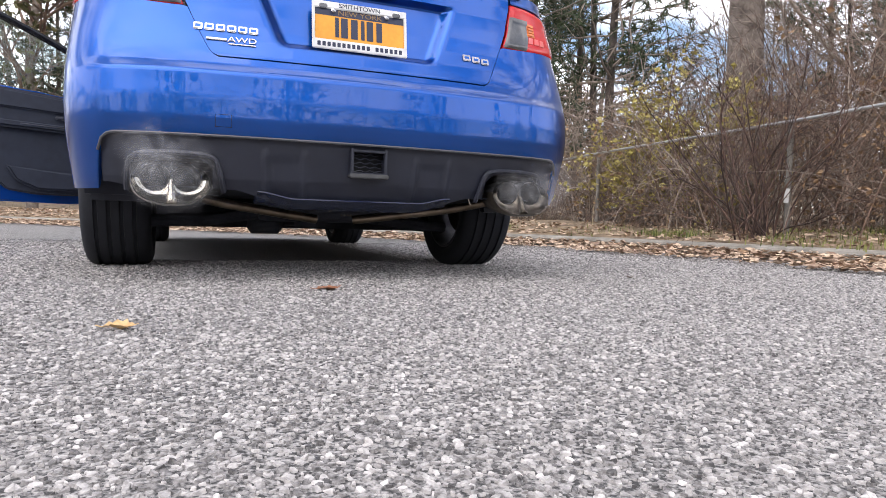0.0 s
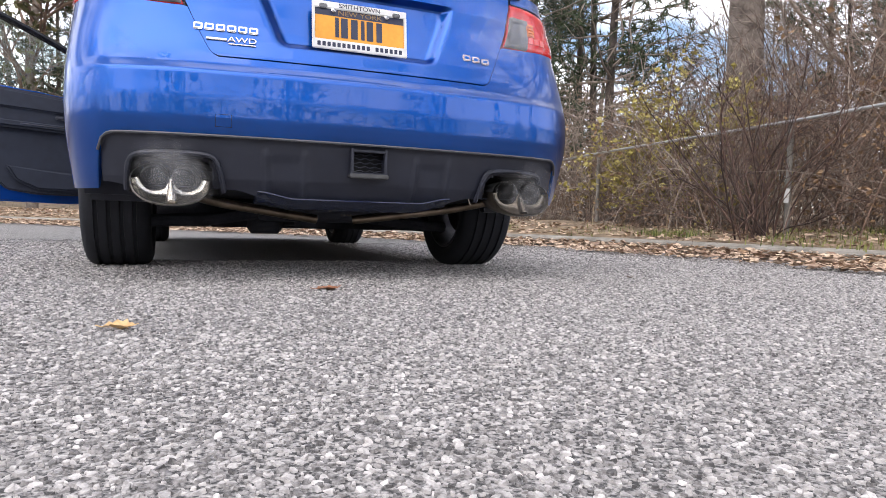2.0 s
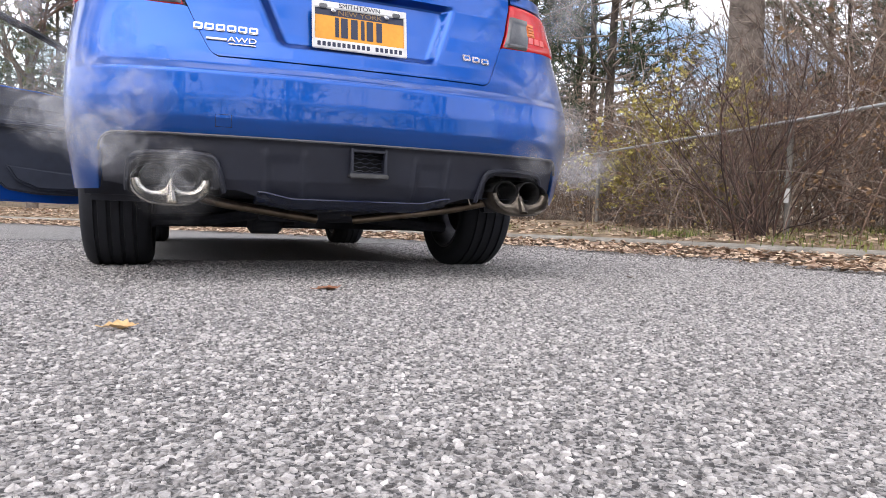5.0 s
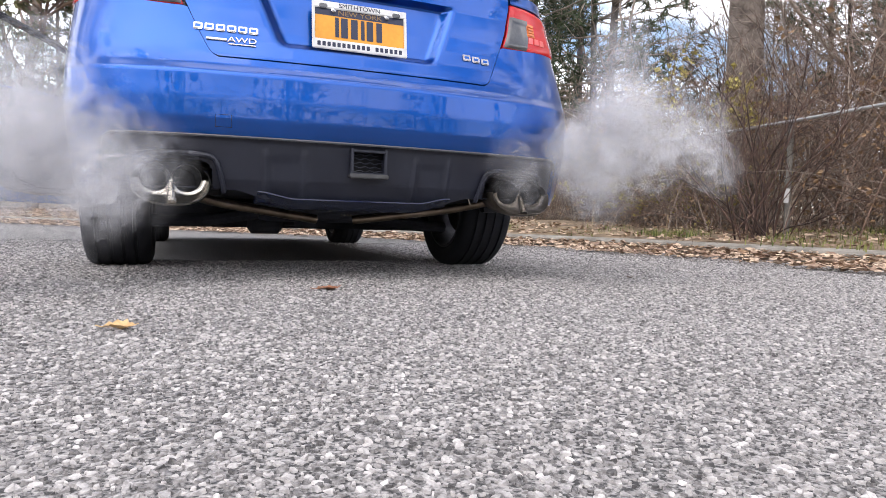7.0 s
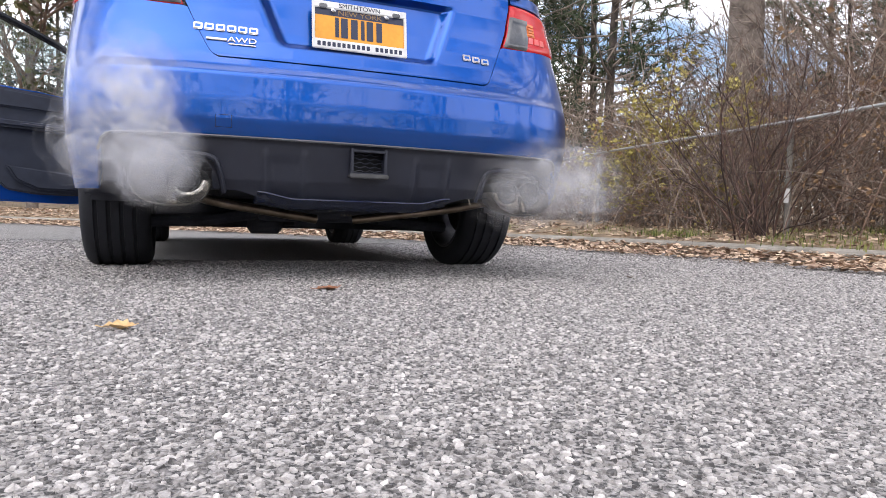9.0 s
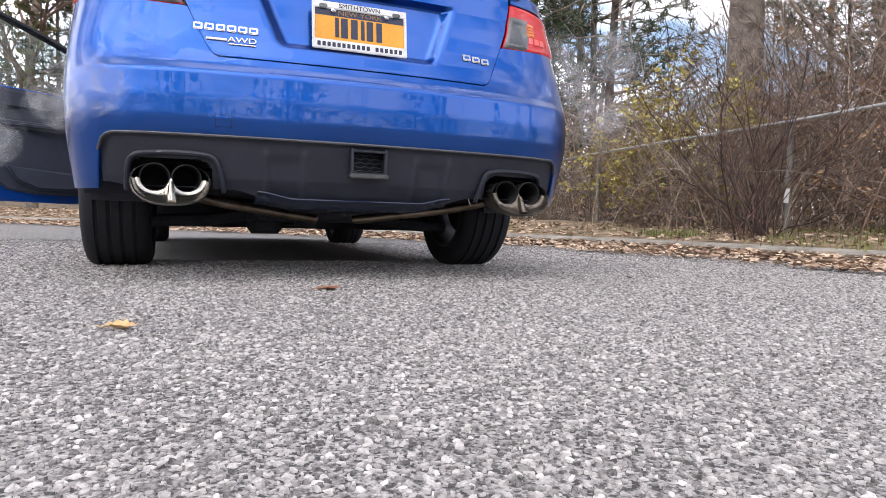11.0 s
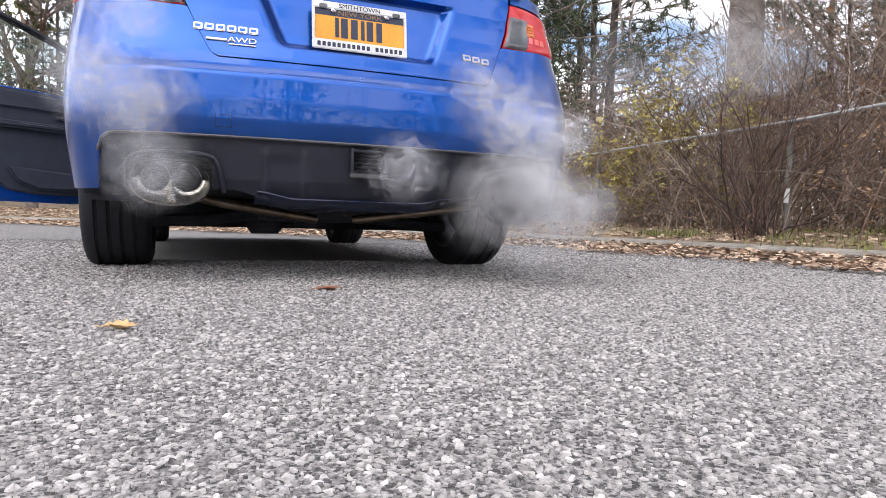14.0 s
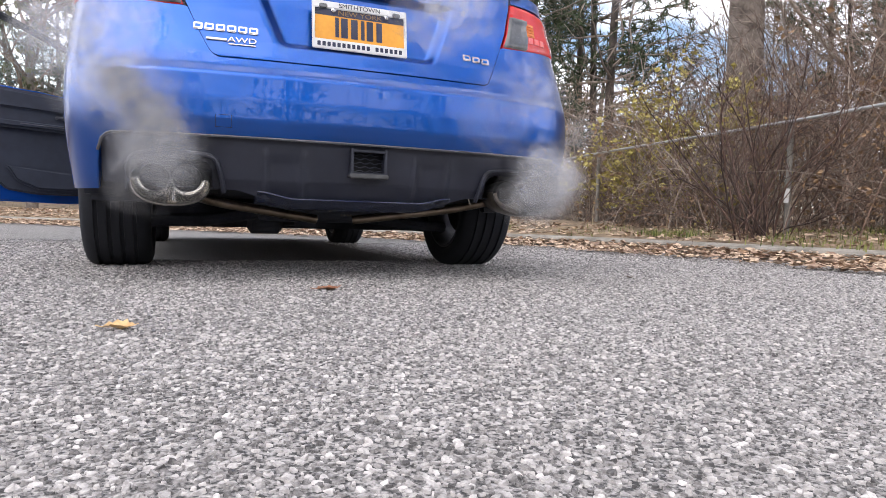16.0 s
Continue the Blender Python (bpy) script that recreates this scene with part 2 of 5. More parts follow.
Y_Z = [0.20, 0.26, 0.32, 0.40, 0.45, 0.465, 0.50, 0.56, 0.60, 0.634, 0.640, 0.646, 0.664, 0.70, 0.75, 0.80, 0.85, 0.95, 1.03, 1.06, 1.10]
Y_V = [0.12, 0.072, 0.040, 0.020, 0.009, 0.004, -0.003, -0.003, 0.0, 0.002, 0.006, 0.013, 0.030, 0.052, 0.072, 0.086, 0.097, 0.116, 0.120, 0.11, 0.20]


def step(x, a, b):
    t = min(1.0, max(0.0, (x - a) / (b - a)))
    return t * t * (3 - 2 * t)


C_Z, C_V = [0.61, 0.66, 0.70, 0.75, 0.80, 0.85], [0.001, 0.014, 0.028, 0.048, 0.071, 0.097]     # the skin at the corners


def shell(u, z):
    """A point of the body's skin: u metres along the waist from the tail's middle, z up."""
    s = abs(u)
    x, y = np.interp(s, PS, PX), np.interp(s, PS, PY)
    back = np.interp(z, Y_Z, Y_V)
    if 0.61 < z < 0.85:
        back += (np.interp(z, C_Z, C_V) - back) * step(s, 0.68, 0.98)
    return Vector((math.copysign(x * np.interp(z, W_Z, W_V), u), y + back * max(0.0, 1 - max(0.0, y - 0.2) / 1.2) * (y < 3), z))


def u_x(x):
    """u where the tail's skin is x from the middle."""
    return math.copysign(np.interp(abs(x), PX[:PX.argmax() + 1], PS[:PX.argmax() + 1]), x)


def u_y(y, side=1):
    return side * float(np.interp(y, PY, PS))


def skin(f, nu, nv, turn=0.014, lift=0.0, keep=None):
    """A panel of the skin: f(a, b) gives (u, z, depth inward); its rim turns inward."""
    g = [[f(i / nu, j / nv) for j in range(nv + 1)] for i in range(nu + 1)]
    P = [[shell(q[0], q[1]) for q in col] for col in g]
    N = [[None] * (nv + 1) for _ in range(nu + 1)]
    for i in range(nu + 1):
        for j in range(nv + 1):
            du = P[min(i + 1, nu)][j] - P[max(i - 1, 0)][j]
            dv = P[i][min(j + 1, nv)] - P[i][max(j - 1, 0)]
            N[i][j] = du.cross(dv).normalized()
    vs, fs = [], []
    ix = lambda i, j: i * (nv + 1) + j
    for i in range(nu + 1):
        for j in range(nv + 1):
            vs.append(P[i][j] + N[i][j] * (lift - g[i][j][2]))
    for i in range(nu):
        for j in range(nv):
            if keep is None or keep((P[i][j] + P[i + 1][j + 1]) / 2):
                fs.append((ix(i, j), ix(i + 1, j), ix(i + 1, j + 1), ix(i, j + 1)))
    ring = [(i, 0) for i in range(nu)] + [(nu, j) for j in range(nv)] + [(i, nv) for i in range(nu, 0, -1)] + [(0, j) for j in range(nv, 0, -1)]
    o = len(vs)
    for i, j in ring:
        vs.append(vs[ix(i, j)] - N[i][j] * turn)
    for k in range(len(ring)):
        m = (k + 1) % len(ring)
        fs.append((ix(*ring[k]), o + k, o + m, ix(*ring[m])))
    return vs, fs


def smoothed(ob, angle=38):
    """Smooth shading with sharp edges kept."""
    ob.data.polygons.foreach_set("use_smooth", [True] * len(ob.data.polygons))
    ob.data.set_sharp_from_angle(angle=radians(angle))
    return ob


car = thing("car", "bright blue four-door sports saloon with its driver door open", "car")

LID_Z, LID_X = [0.692, 0.70, 0.715, 0.76, 0.85, 0.95, 1.03, 1.06], [0.443, 0.461, 0.472, 0.496, 0.540, 0.584, 0.618, 0.622]
END_U = u_y(0.655)
END_BLACK = u_x(0.775)


def bumper_low(s):
    if s < END_BLACK - 0.06:
        return 0.452
    if s < END_BLACK:
        t = (s - END_BLACK + 0.06) / 0.06
        return 0.452 - 0.06 * (1 - math.sqrt(max(0.0, 1 - t * t)))
    return max(0.285, 0.392 - (s - END_BLACK) * 9) + 0.02 * step(s, 0.9, 1.2)


def bumper_high(s):
    x = float(np.interp(s, PS, PX))
    if x < 0.446:
        return 0.687
    if x < 0.545:
        return float(np.interp(x + 0.004, LID_X, LID_Z)) - 0.004
    return 0.845 + 0.02 * step(x, 0.55, 0.85)


def bumper_skin(a, b):
    u = (2 * a - 1) * END_U
    lo, hi = bumper_low(abs(u)), bumper_high(abs(u))
    if b < 0.55:
        z = lo + (0.632 - lo) * b / 0.55
    elif b < 0.8:
        z = 0.632 + 0.048 * (b - 0.55) / 0.25
    else:
        z = 0.680 + (hi - 0.680) * (b - 0.8) / 0.2
    return u, z, 0.0


bumper = smoothed(part("rear_bumper", skin(bumper_skin, 200, 36), PAINT, car, "glossy blue rear bumper"), 30)
# square cover of the towing eye
tow = part("towing_eye_cover", skin(lambda a, b: (u_x(-0.447 + 0.044 * a), 0.475 + 0.034 * b, 0), 8, 8, 0.004, 0.0012), PAINT, bumper)
tow_gap = part("cover_gap", skin(lambda a, b: (u_x(-0.4485 + 0.047 * a), 0.4735 + 0.037 * b, 0), 8, 8, 0.002, 0.0005), GLOSS_BLACK, bumper)


def recess(x, z):
    """How deep the number plate's hollow lies."""
    half = 0.272 + (z - 0.75) * 0.42
    return 0.030 * step(half - abs(x), 0.0, 0.05) * step(z, 0.738, 0.775) * step(0.962 - z, 0, 0.016)


def lid_skin(a, b):
    z = 0.692 + (1.06 - 0.692) * b
    half = 0.272 + (z - 0.75) * 0.42
    edge = float(np.interp(z, LID_Z, LID_X)) - 0.004
    x = math.copysign(float(np.interp(abs(2 * a - 1), [0, 0.5, 0.7, 1], [0, half - 0.05, half, edge])), a - 0.5)
    return u_x(x), z, recess(x, z)


lid = smoothed(part("boot_lid", skin(lid_skin, 120, 90, 0.02), PAINT, car, "blue boot lid with a hollow for the number plate"), 30)


def lid_top(a, b):
    y = 0.10 + 0.62 * b
    return Vector(((2 * a - 1) * (0.62 - 0.02 * b), y + (0.06 * (2 * a - 1) ** 2) * (1 - b), 1.062 + 0.035 * math.sin(b * math.pi * 0.7) - 0.02 * (2 * a - 1) ** 2))


def sheet(f, nu, nv, thick=0.004):
    """A free panel: f(a, b) gives its point; it gets a thickness."""
    bm = bmesh.new()
    vv = [[bm.verts.new(f(i / nu, j / nv)) for j in range(nv + 1)] for i in range(nu + 1)]
    for i in range(nu):
        for j in range(nv):
            bm.faces.new((vv[i][j], vv[i + 1][j], vv[i + 1][j + 1], vv[i][j + 1]))
    bmesh.ops.recalc_face_normals(bm, faces=bm.faces[:])
    bmesh.ops.solidify(bm, geom=bm.faces[:], thickness=thick)
    return bm


smoothed(part("boot_lid_top", sheet(lid_top, 24, 10), PAINT, car))
spoiler_v, spoiler_f = tube([(x, 0.13 + 0.10 * (x / 0.62) ** 2, 1.088 - 0.012 * (x / 0.6) ** 2) for x in np.linspace(-0.62, 0.62, 25)], [0.006] + [0.016] * 23 + [0.006], 10)
smoothed(part("spoiler", (spoiler_v, spoiler_f), PAINT, car, "low blue lip spoiler"))

# black valance under the bumper, with its two exhaust cut-outs and the middle vent
VENT = (0.016, 0.056, 0.352, 0.436)     # middle, half width, foot, head


def valance_skin(a, b):
    u = (2 * a - 1) * (END_BLACK + 0.004)
    x = abs(u)
    top = bumper_low(min(x, END_BLACK - 0.0005)) - 0.003
    low = 0.262 + 0.028 * step(x, 0.28, 0.42) + 0.012 * step(x, 0.7, 0.78)
    z = low + (top - low) * b
    d = 0.008 * step(top - z, 0.0, 0.012)
    for rib in (0.185, 0.305):
        d -= 0.006 * step(0.011 - abs(x - rib), 0, 0.008) * step(0.425 - z, 0, 0.03)
    d += 0.004 * step(0.055 - abs(x - 0.245), 0, 0.02) * step(0.405 - z, 0, 0.03)
    return u, z, d


def valance_keep(p):
    if (abs(abs(p.x) - 0.57) / 0.121) ** 5 + (max(0, p.z - 0.2) / 0.177) ** 8 < 1:
        return False
    return not (abs(p.x - VENT[0]) < VENT[1] and VENT[2] + 0.008 < p.z < VENT[3] - 0.012)


valance = smoothed(part("rear_valance", skin(valance_skin, 220, 28, 0.01, -0.002, valance_keep), BLACK_PLASTIC, car, "textured black plastic valance"), 50)
# raised edge strip where black meets blue; grey paints the lip as lit
edge_pts = [shell(u, bumper_low(min(abs(u), END_BLACK - 0.0006)) - 0.004) + Vector((0, -0.001, 0)) for u in np.linspace(-END_BLACK, END_BLACK, 90)]
smoothed(part("edge_strip", tube(edge_pts, 0.0042, 6), material("lit_lip_grey", (0.055, 0.06, 0.07), (0.095, 0.10, 0.115), 20, 0.45, 0, 0.1), valance))
# vent: frame, slats, near-black back sheet standing for the shade behind them
vx, vh, vz0, vz1 = VENT
vent_frame = []
for x0, x1, z0, z1 in ((vx - vh - 0.004, vx - vh + 0.006, vz0, vz1), (vx + vh - 0.006, vx + vh + 0.004, vz0, vz1), (vx - vh, vx + vh, vz1 - 0.012, vz1 - 0.004), (vx - vh - 0.006, vx + vh + 0.006, vz0 - 0.006, vz0 + 0.008)):
    vent_frame.append(bm_tuple(box_bm(x0, x1, 0.002, 0.045, z0, z1, 0.0025)))
part("vent_frame", joined(*vent_frame), BLACK_PLASTIC, valance, "black plastic vent frame")
part("vent_sill", box_bm(vx - vh - 0.008, vx + vh + 0.008, -0.004, 0.02, vz0 - 0.010, vz0 + 0.004, 0.003), material("grey_sill", (0.05, 0.05, 0.052), (0.085, 0.085, 0.087), 20, 0.4, 0, 0.1), valance)
for k in range(5):
    z = vz0 + 0.014 + k * 0.013
    wave = [(x, 0.030, z + 0.0025 * math.sin((x - vx) * 190 + k * math.pi)) for x in np.linspace(vx - vh, vx + vh, 26)]
    part("vent_slat", tube(wave, 0.0022, 5), BLACK_PLASTIC, valance)
part("vent_back", box_bm(vx - vh - 0.01, vx + vh + 0.01, 0.055, 0.06, vz0 - 0.01, vz1 + 0.01), SOOT_AND_SHADE, valance)
# gloss black lower blade; its bluish reflection is put into the base colour


def blade_skin(a, b):
    x = -0.32 + 0.64 * a
    return Vector((x, 0.062 + 0.30 * max(0, abs(x) - 0.18) ** 2 + 0.13 * b, 0.272 - 0.030 * math.sin(b * 2.2) + 0.02 * step(abs(x), 0.2, 0.32)))


smoothed(part("lower_blade", sheet(blade_skin, 30, 10, 0.004), BLADE, valance, "gloss black lower blade of the valance, coloured with a navy sheen"))

# exhausts, left and right
for side in (-1, 1):
    cx = 0.58 if side > 0 else -0.563       # the two outlets sit a little unevenly
    ax = side * 0.57
    arch = [(-0.140, 0.285), (-0.136, 0.31), (-0.124, 0.366), (-0.105, 0.387), (-0.05, 0.393), (0.0, 0.394), (0.06, 0.392), (0.105, 0.384), (0.124, 0.362), (0.134, 0.31), (0.137, 0.285)]
    pts = []
    for dx, z in arch:
        x = ax + dx * side
        q = shell(u_x(x), z)
        pts.append(q + Vector((0, -0.004, 0)))
    pts = spline(pts, 0.012)
    smoothed(part("exhaust_surround", tube(pts, 0.0085, 8), BLACK_PLASTIC, valance, "black moulded arch round the exhaust tips"))
    # lining of the cut-out; its inner shade is put into the near-black colour
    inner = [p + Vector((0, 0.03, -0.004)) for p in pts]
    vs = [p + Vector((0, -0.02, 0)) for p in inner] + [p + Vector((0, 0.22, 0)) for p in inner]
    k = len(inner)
    part("exhaust_cavity", (vs, [(i, i + 1, k + i + 1, k + i) for i in range(k - 1)] + [tuple(range(k, 2 * k))]), SOOT_AND_SHADE, valance)
    # oval outer tip
    yaw = pose(cx, 0.0, 0.312) @ Matrix.Rotation(radians(-side * 4), 4, "Z")
    def oval(hw, hh, y, drop=0.0, n=40):
        out = []
        for i in range(n):
            a = 2 * math.pi * i / n
            c, s = math.cos(a), math.sin(a)
            out.append(yaw @ Vector((math.copysign(abs(c) ** 0.8, c) * hw, y + 0.07 * (s + 1) / 2, math.copysign(abs(s) ** 0.9, s) * hh * (0.78 if s > 0 else 1) - drop)))
        return out
    rings = [oval(0.104, 0.066, 0.010), oval(0.107, 0.069, 0.004, 0.001), oval(0.110, 0.072, 0.018, 0.002), oval(0.111, 0.073, 0.06, 0.002), oval(0.102, 0.066, 0.14), oval(0.07, 0.045, 0.2), oval(0.035, 0.035, 0.26)]
    vs = [p for r in rings for p in r]
    fs = [(r * 40 + i, r * 40 + (i + 1) % 40, (r + 1) * 40 + (i + 1) % 40, (r + 1) * 40 + i) for r in range(len(rings) - 1) for i in range(40)]
    # lower half steel; upper half painted near-black as shade under the arch
    low = [f for f in fs if (f[0] % 40) > 18 or (f[0] % 40) < 1]
    high = [f for f in fs if not ((f[0] % 40) > 18 or (f[0] % 40) < 1)]
    # the right outlet takes the darker steel of PIPE
    lip = STEEL if side < 0 else PIPE
    ex = smoothed(part("exhaust", (vs, low), lip, car, "polished steel twin exhaust outlet, sooty inside"), 50)
    smoothed(part("shaded_upper_lip", (vs, high), SOOT_AND_SHADE, ex, "upper lip blackened for the shade under the arch"), 50)
    # bright lower face between the rim and the two bores
    face, rows_n = [], 5
    for i in range(41):
        a = math.pi * (1 + i / 40)
        c, s = math.cos(a), math.sin(a)
        rim = Vector((math.copysign(abs(c) ** 0.8, c) * 0.104, 0.010 + 0.07 * (s + 1) / 2, -abs(s) ** 0.9 * 0.066))
        bore = Vector((rim.x * 0.82, 0.060, 0.008 - math.sqrt(max(0.0, 0.041 ** 2 - (abs(rim.x) * 0.82 - 0.0435) ** 2))))
        for k in range(rows_n):
            t = k / (rows_n - 1)
            p = rim.lerp(bore, t)
            p.y += 0.012 * math.sin(math.pi * t)
            face.append(yaw @ p)
    smoothed(part("tip_face", (face, [(i * rows_n + k, (i + 1) * rows_n + k, (i + 1) * rows_n + k + 1, i * rows_n + k + 1) for i in range(40) for k in range(rows_n - 1)]), lip, ex, "bright lower face of the twin outlet"), 60)
    for dx in (-0.0435, 0.0435):
        m = yaw @ pose(dx, 0.076, 0.008, -90, 0, 0)
        smoothed(part("tip_ring", lathe([(0.0385, 0.05), (0.0385, -0.004), (0.0395, -0.009), (0.0415, -0.008), (0.043, -0.002), (0.043, 0.05)], 36, m), SOOT_AND_SHADE, ex))
        part("tip_bore", lathe([(0.0382, 0.001), (0.0382, 0.15), (0.0005, 0.15), (0.0005, 0.152), (0.0386, 0.152), (0.0386, 0.001)], 28, m), SOOT_AND_SHADE, ex, "sooty bore")
    part("tip_web", joined(bm_tuple(box_bm(-0.004, 0.004, 0.045, 0.09, -0.045, -0.004, 0.002, yaw)), tube([yaw @ Vector((0, 0.014, -0.066)), yaw @ Vector((0, 0.035, -0.03)), yaw @ Vector((0, 0.05, -0.005))], [0.015, 0.010, 0.006], 8)), lip, ex)
    run = spline([(cx, 0.24, 0.30), (side * 0.44, 0.34, 0.262), (side * 0.24, 0.40, 0.232), (side * 0.07, 0.44, 0.208)], 0.03)
    smoothed(part("exhaust_pipe", tube(run, 0.017, 12), BRONZE, ex, "sooty steel exhaust pipe"))

# underside
under = part("underbody", box_bm(-0.70, 0.70, 1.45, 4.0, 0.155, 0.30, 0.02), UNDER, car, "black sealed underbody")
part("boot_floor", box_bm(-0.60, 0.60, 0.26, 1.5, 0.30, 0.36, 0.03), UNDER, under)
part("differential", joined(bm_tuple(box_bm(-0.14, 0.10, 0.78, 1.15, 0.175, 0.30, 0.05)), lathe([(0.05, -0.06), (0.05, 0.06), (0.02, 0.08), (0.02, -0.08)], 16, pose(-0.19, 1.05, 0.185, 0, 90, 0))), UNDER, under)
for side in (-1, 1):
    part("suspension_arm", joined(tube([(side * 0.16, 0.95, 0.24), (side * 0.45, 0.95, 0.19), (side * 0.66, 0.98, 0.185)], 0.026, 8), tube([(side * 0.2, 1.2, 0.22), (side * 0.64, 1.08, 0.19)], 0.022, 8)), UNDER, under)
    part("sill", box_bm(side * 0.78 - 0.06, side * 0.78 + 0.06, 1.42, 3.25, 0.15, 0.33, 0.03), UNDER, under)
    part("splash_shield", box_bm(side * 0.735 - 0.11, side * 0.735 + 0.11, 0.46, 0.54, 0.255, 0.42, 0.02), BLACK_PLASTIC, under)
part("resonator", lathe([(0.02, -0.26), (0.085, -0.24), (0.09, -0.2), (0.09, 0.2), (0.085, 0.24), (0.02, 0.26)], 20, pose(-0.02, 0.60, 0.285, 0, 90, 0)), UNDER, under, "sooty silencer box")
part("bracket", box_bm(-0.11, -0.02, 0.33, 0.37, 0.235, 0.262, 0.004), UNDER, under)
smoothed(part("bracket_bolt", lathe([(0.0, -0.006), (0.011, -0.006), (0.011, 0.006), (0.0, 0.006)], 10, pose(-0.04, 0.327, 0.248, 90, 0, 0)), PIPE, under))
part("valance_clip", tube([(0.385, 0.055, 0.292), (0.39, 0.05, 0.272)], 0.0025, 6), PIPE, valance)
for k in range(4):
    part("clamp_stud", box_bm(0.015 + 0.012 * k, 0.021 + 0.012 * k, 0.395, 0.402, 0.222, 0.229, 0.001), PIPE, under)
part("floor_cover", box_bm(-0.62, 0.62, 0.5, 4.2, 0.42, 0.46, 0.01), UNDER, under)


# wheels
def make_wheel(name, m):
    w = new(name)
    w.parent, w.matrix_local = car, m
    prof = [(0.235, 0.100), (0.262, 0.120), (0.290, 0.1225), (0.308, 0.116), (0.319, 0.104), (0.3245, 0.088)]
    tread = []
    for c in (0.066, 0.022, -0.022, -0.066):
        tread += [(0.327, c + 0.008), (0.319, c + 0.006), (0.319, c - 0.006), (0.327, c - 0.008)]
    prof = prof + tread + [(r, -h) for r, h in reversed(prof)]
    smoothed(part("tyre", lathe(prof, 72), RUBBER, w, "black rubber tyre with grooved tread"), 40)
    rim = smoothed(part("rim", lathe([(0.236, 0.105), (0.228, 0.108), (0.215, 0.06), (0.21, -0.06), (0.228, -0.108), (0.238, -0.105)], 48), ALLOY, w, "grey alloy rim"))
    for i in range(10):
        a = 2 * math.pi * i / 10
        part("spoke", box_bm(-0.014, 0.014, 0.04, 0.22, 0.07, 0.095, 0.006, Matrix.Rotation(a, 4, "Z")), ALLOY, rim)
    part("hub", lathe([(0.001, 0.1), (0.05, 0.098), (0.06, 0.07), (0.06, -0.08), (0.001, -0.08)], 24), ALLOY, rim)
    part("brake_disc", lathe([(0.05, 0.0), (0.158, 0.0), (0.158, -0.024), (0.05, -0.024)], 32), PIPE, w)
    return w


for side in (-1, 1):
    for y in (REAR_AXLE, REAR_AXLE + WHEELBASE):
        make_wheel("wheel", pose(side * 0.772, y, WHEEL_R - 0.004) @ Matrix.Rotation(radians(90 * side), 4, "Y"))
        arc = [(math.cos(a) * 0.385, math.sin(a) * 0.385) for a in np.linspace(0.3, math.pi - 0.3, 28)]
        vs = [(side * x, y + c, WHEEL_R + s) for x in (0.56, 0.85) for c, s in arc]
        k = len(arc)
        part("arch_liner", (vs, [(i, i + 1, k + i + 1, k + i) for i in range(k - 1)] + [tuple(range(k))]), UNDER, under)


# body sides, with arches cut into their lower edges
def side_low(y):
    z = 0.20
    for c in (REAR_AXLE, REAR_AXLE + WHEELBASE):
        if abs(y - c) < 0.365:
            z = max(z, WHEEL_R + math.sqrt(0.365 ** 2 - (y - c) ** 2))
    return z


def side_panel(name, y0, y1, z_top, side, parent, low=None, label=""):
    def f(a, b):
        a = a if side > 0 else 1 - a
        y = y0 + (y1 - y0) * a
        lo = side_low(y) if low is None else low
        return u_y(y, side), lo + (z_top(y) - lo) * b, 0.0
    return smoothed(part(name, skin(f, 48, 20), PAINT, parent, label), 30)


belt = lambda y: 0.965 + 0.035 * (1 - step(y, 0.6, 2.2)) - 0.03 * step(y, 2.2, 4.4)
for side in (-1, 1):
    side_panel("rear_quarter", 0.66, 1.42, lambda y: min(belt(y), 0.85 + (y - 0.66) * 0.9 + 0.1), side, car)
    if side > 0:
        side_panel("front_door", 2.13, 3.15, belt, side, car, 0.24)
    side_panel("rear_door", 1.43, 2.12, belt, side, car, 0.24)
    side_panel("front_wing", 3.16, 4.36, lambda y: 0.95 - 0.18 * step(y, 3.2, 4.4), side, car)
# front end
def nose(a, b):
    u = (2 * a - 1)
    uu = PS[-1] - abs(u) * (PS[-1] - u_y(4.30))
    p = shell(uu, 0.20 + 0.55 * b)
    return Vector((p.x if u > 0 else -p.x, p.y - 0.10 * b * b, p.z))


smoothed(part("front_bumper", sheet(nose, 40, 10), PAINT, car))
smoothed(part("bonnet", sheet(lambda a, b: Vector(((2 * a - 1) * (0.80 - 0.14 * b ** 3), 3.28 + 1.20 * b - 0.12 * b * (2 * a - 1) ** 2, 0.985 - 0.20 * b ** 1.6 - 0.05 * (2 * a - 1) ** 2)), 24, 16), PAINT, car))
part("bonnet_scoop", box_bm(-0.22, 0.22, 3.65, 3.95, 0.93, 1.0, 0.03), PAINT, car)
for side in (-1, 1):
    part("headlight", box_bm(side * 0.66 - 0.13, side * 0.66 + 0.13, 4.25, 4.42, 0.62, 0.74, 0.03), LENS_SMOKE, car)

# cabin
ROOF = [(0.68, 1.09, 0.60), (0.95, 1.22, 0.575), (1.25, 1.36, 0.55), (1.55, 1.445, 0.54), (1.95, 1.475, 0.545), (2.35, 1.46, 0.55), (2.62, 1.40, 0.56), (2.95, 1.22, 0.62), (3.3, 1.0, 0.70)]
RY, RZ, RW = ([r[k] for r in ROOF] for k in range(3))


def roof_at(a, y):
    x = (2 * a - 1)
    return Vector((x * np.interp(y, RY, RW), y, np.interp(y, RY, RZ) - 0.05 * x ** 4 - 0.012 * x * x))


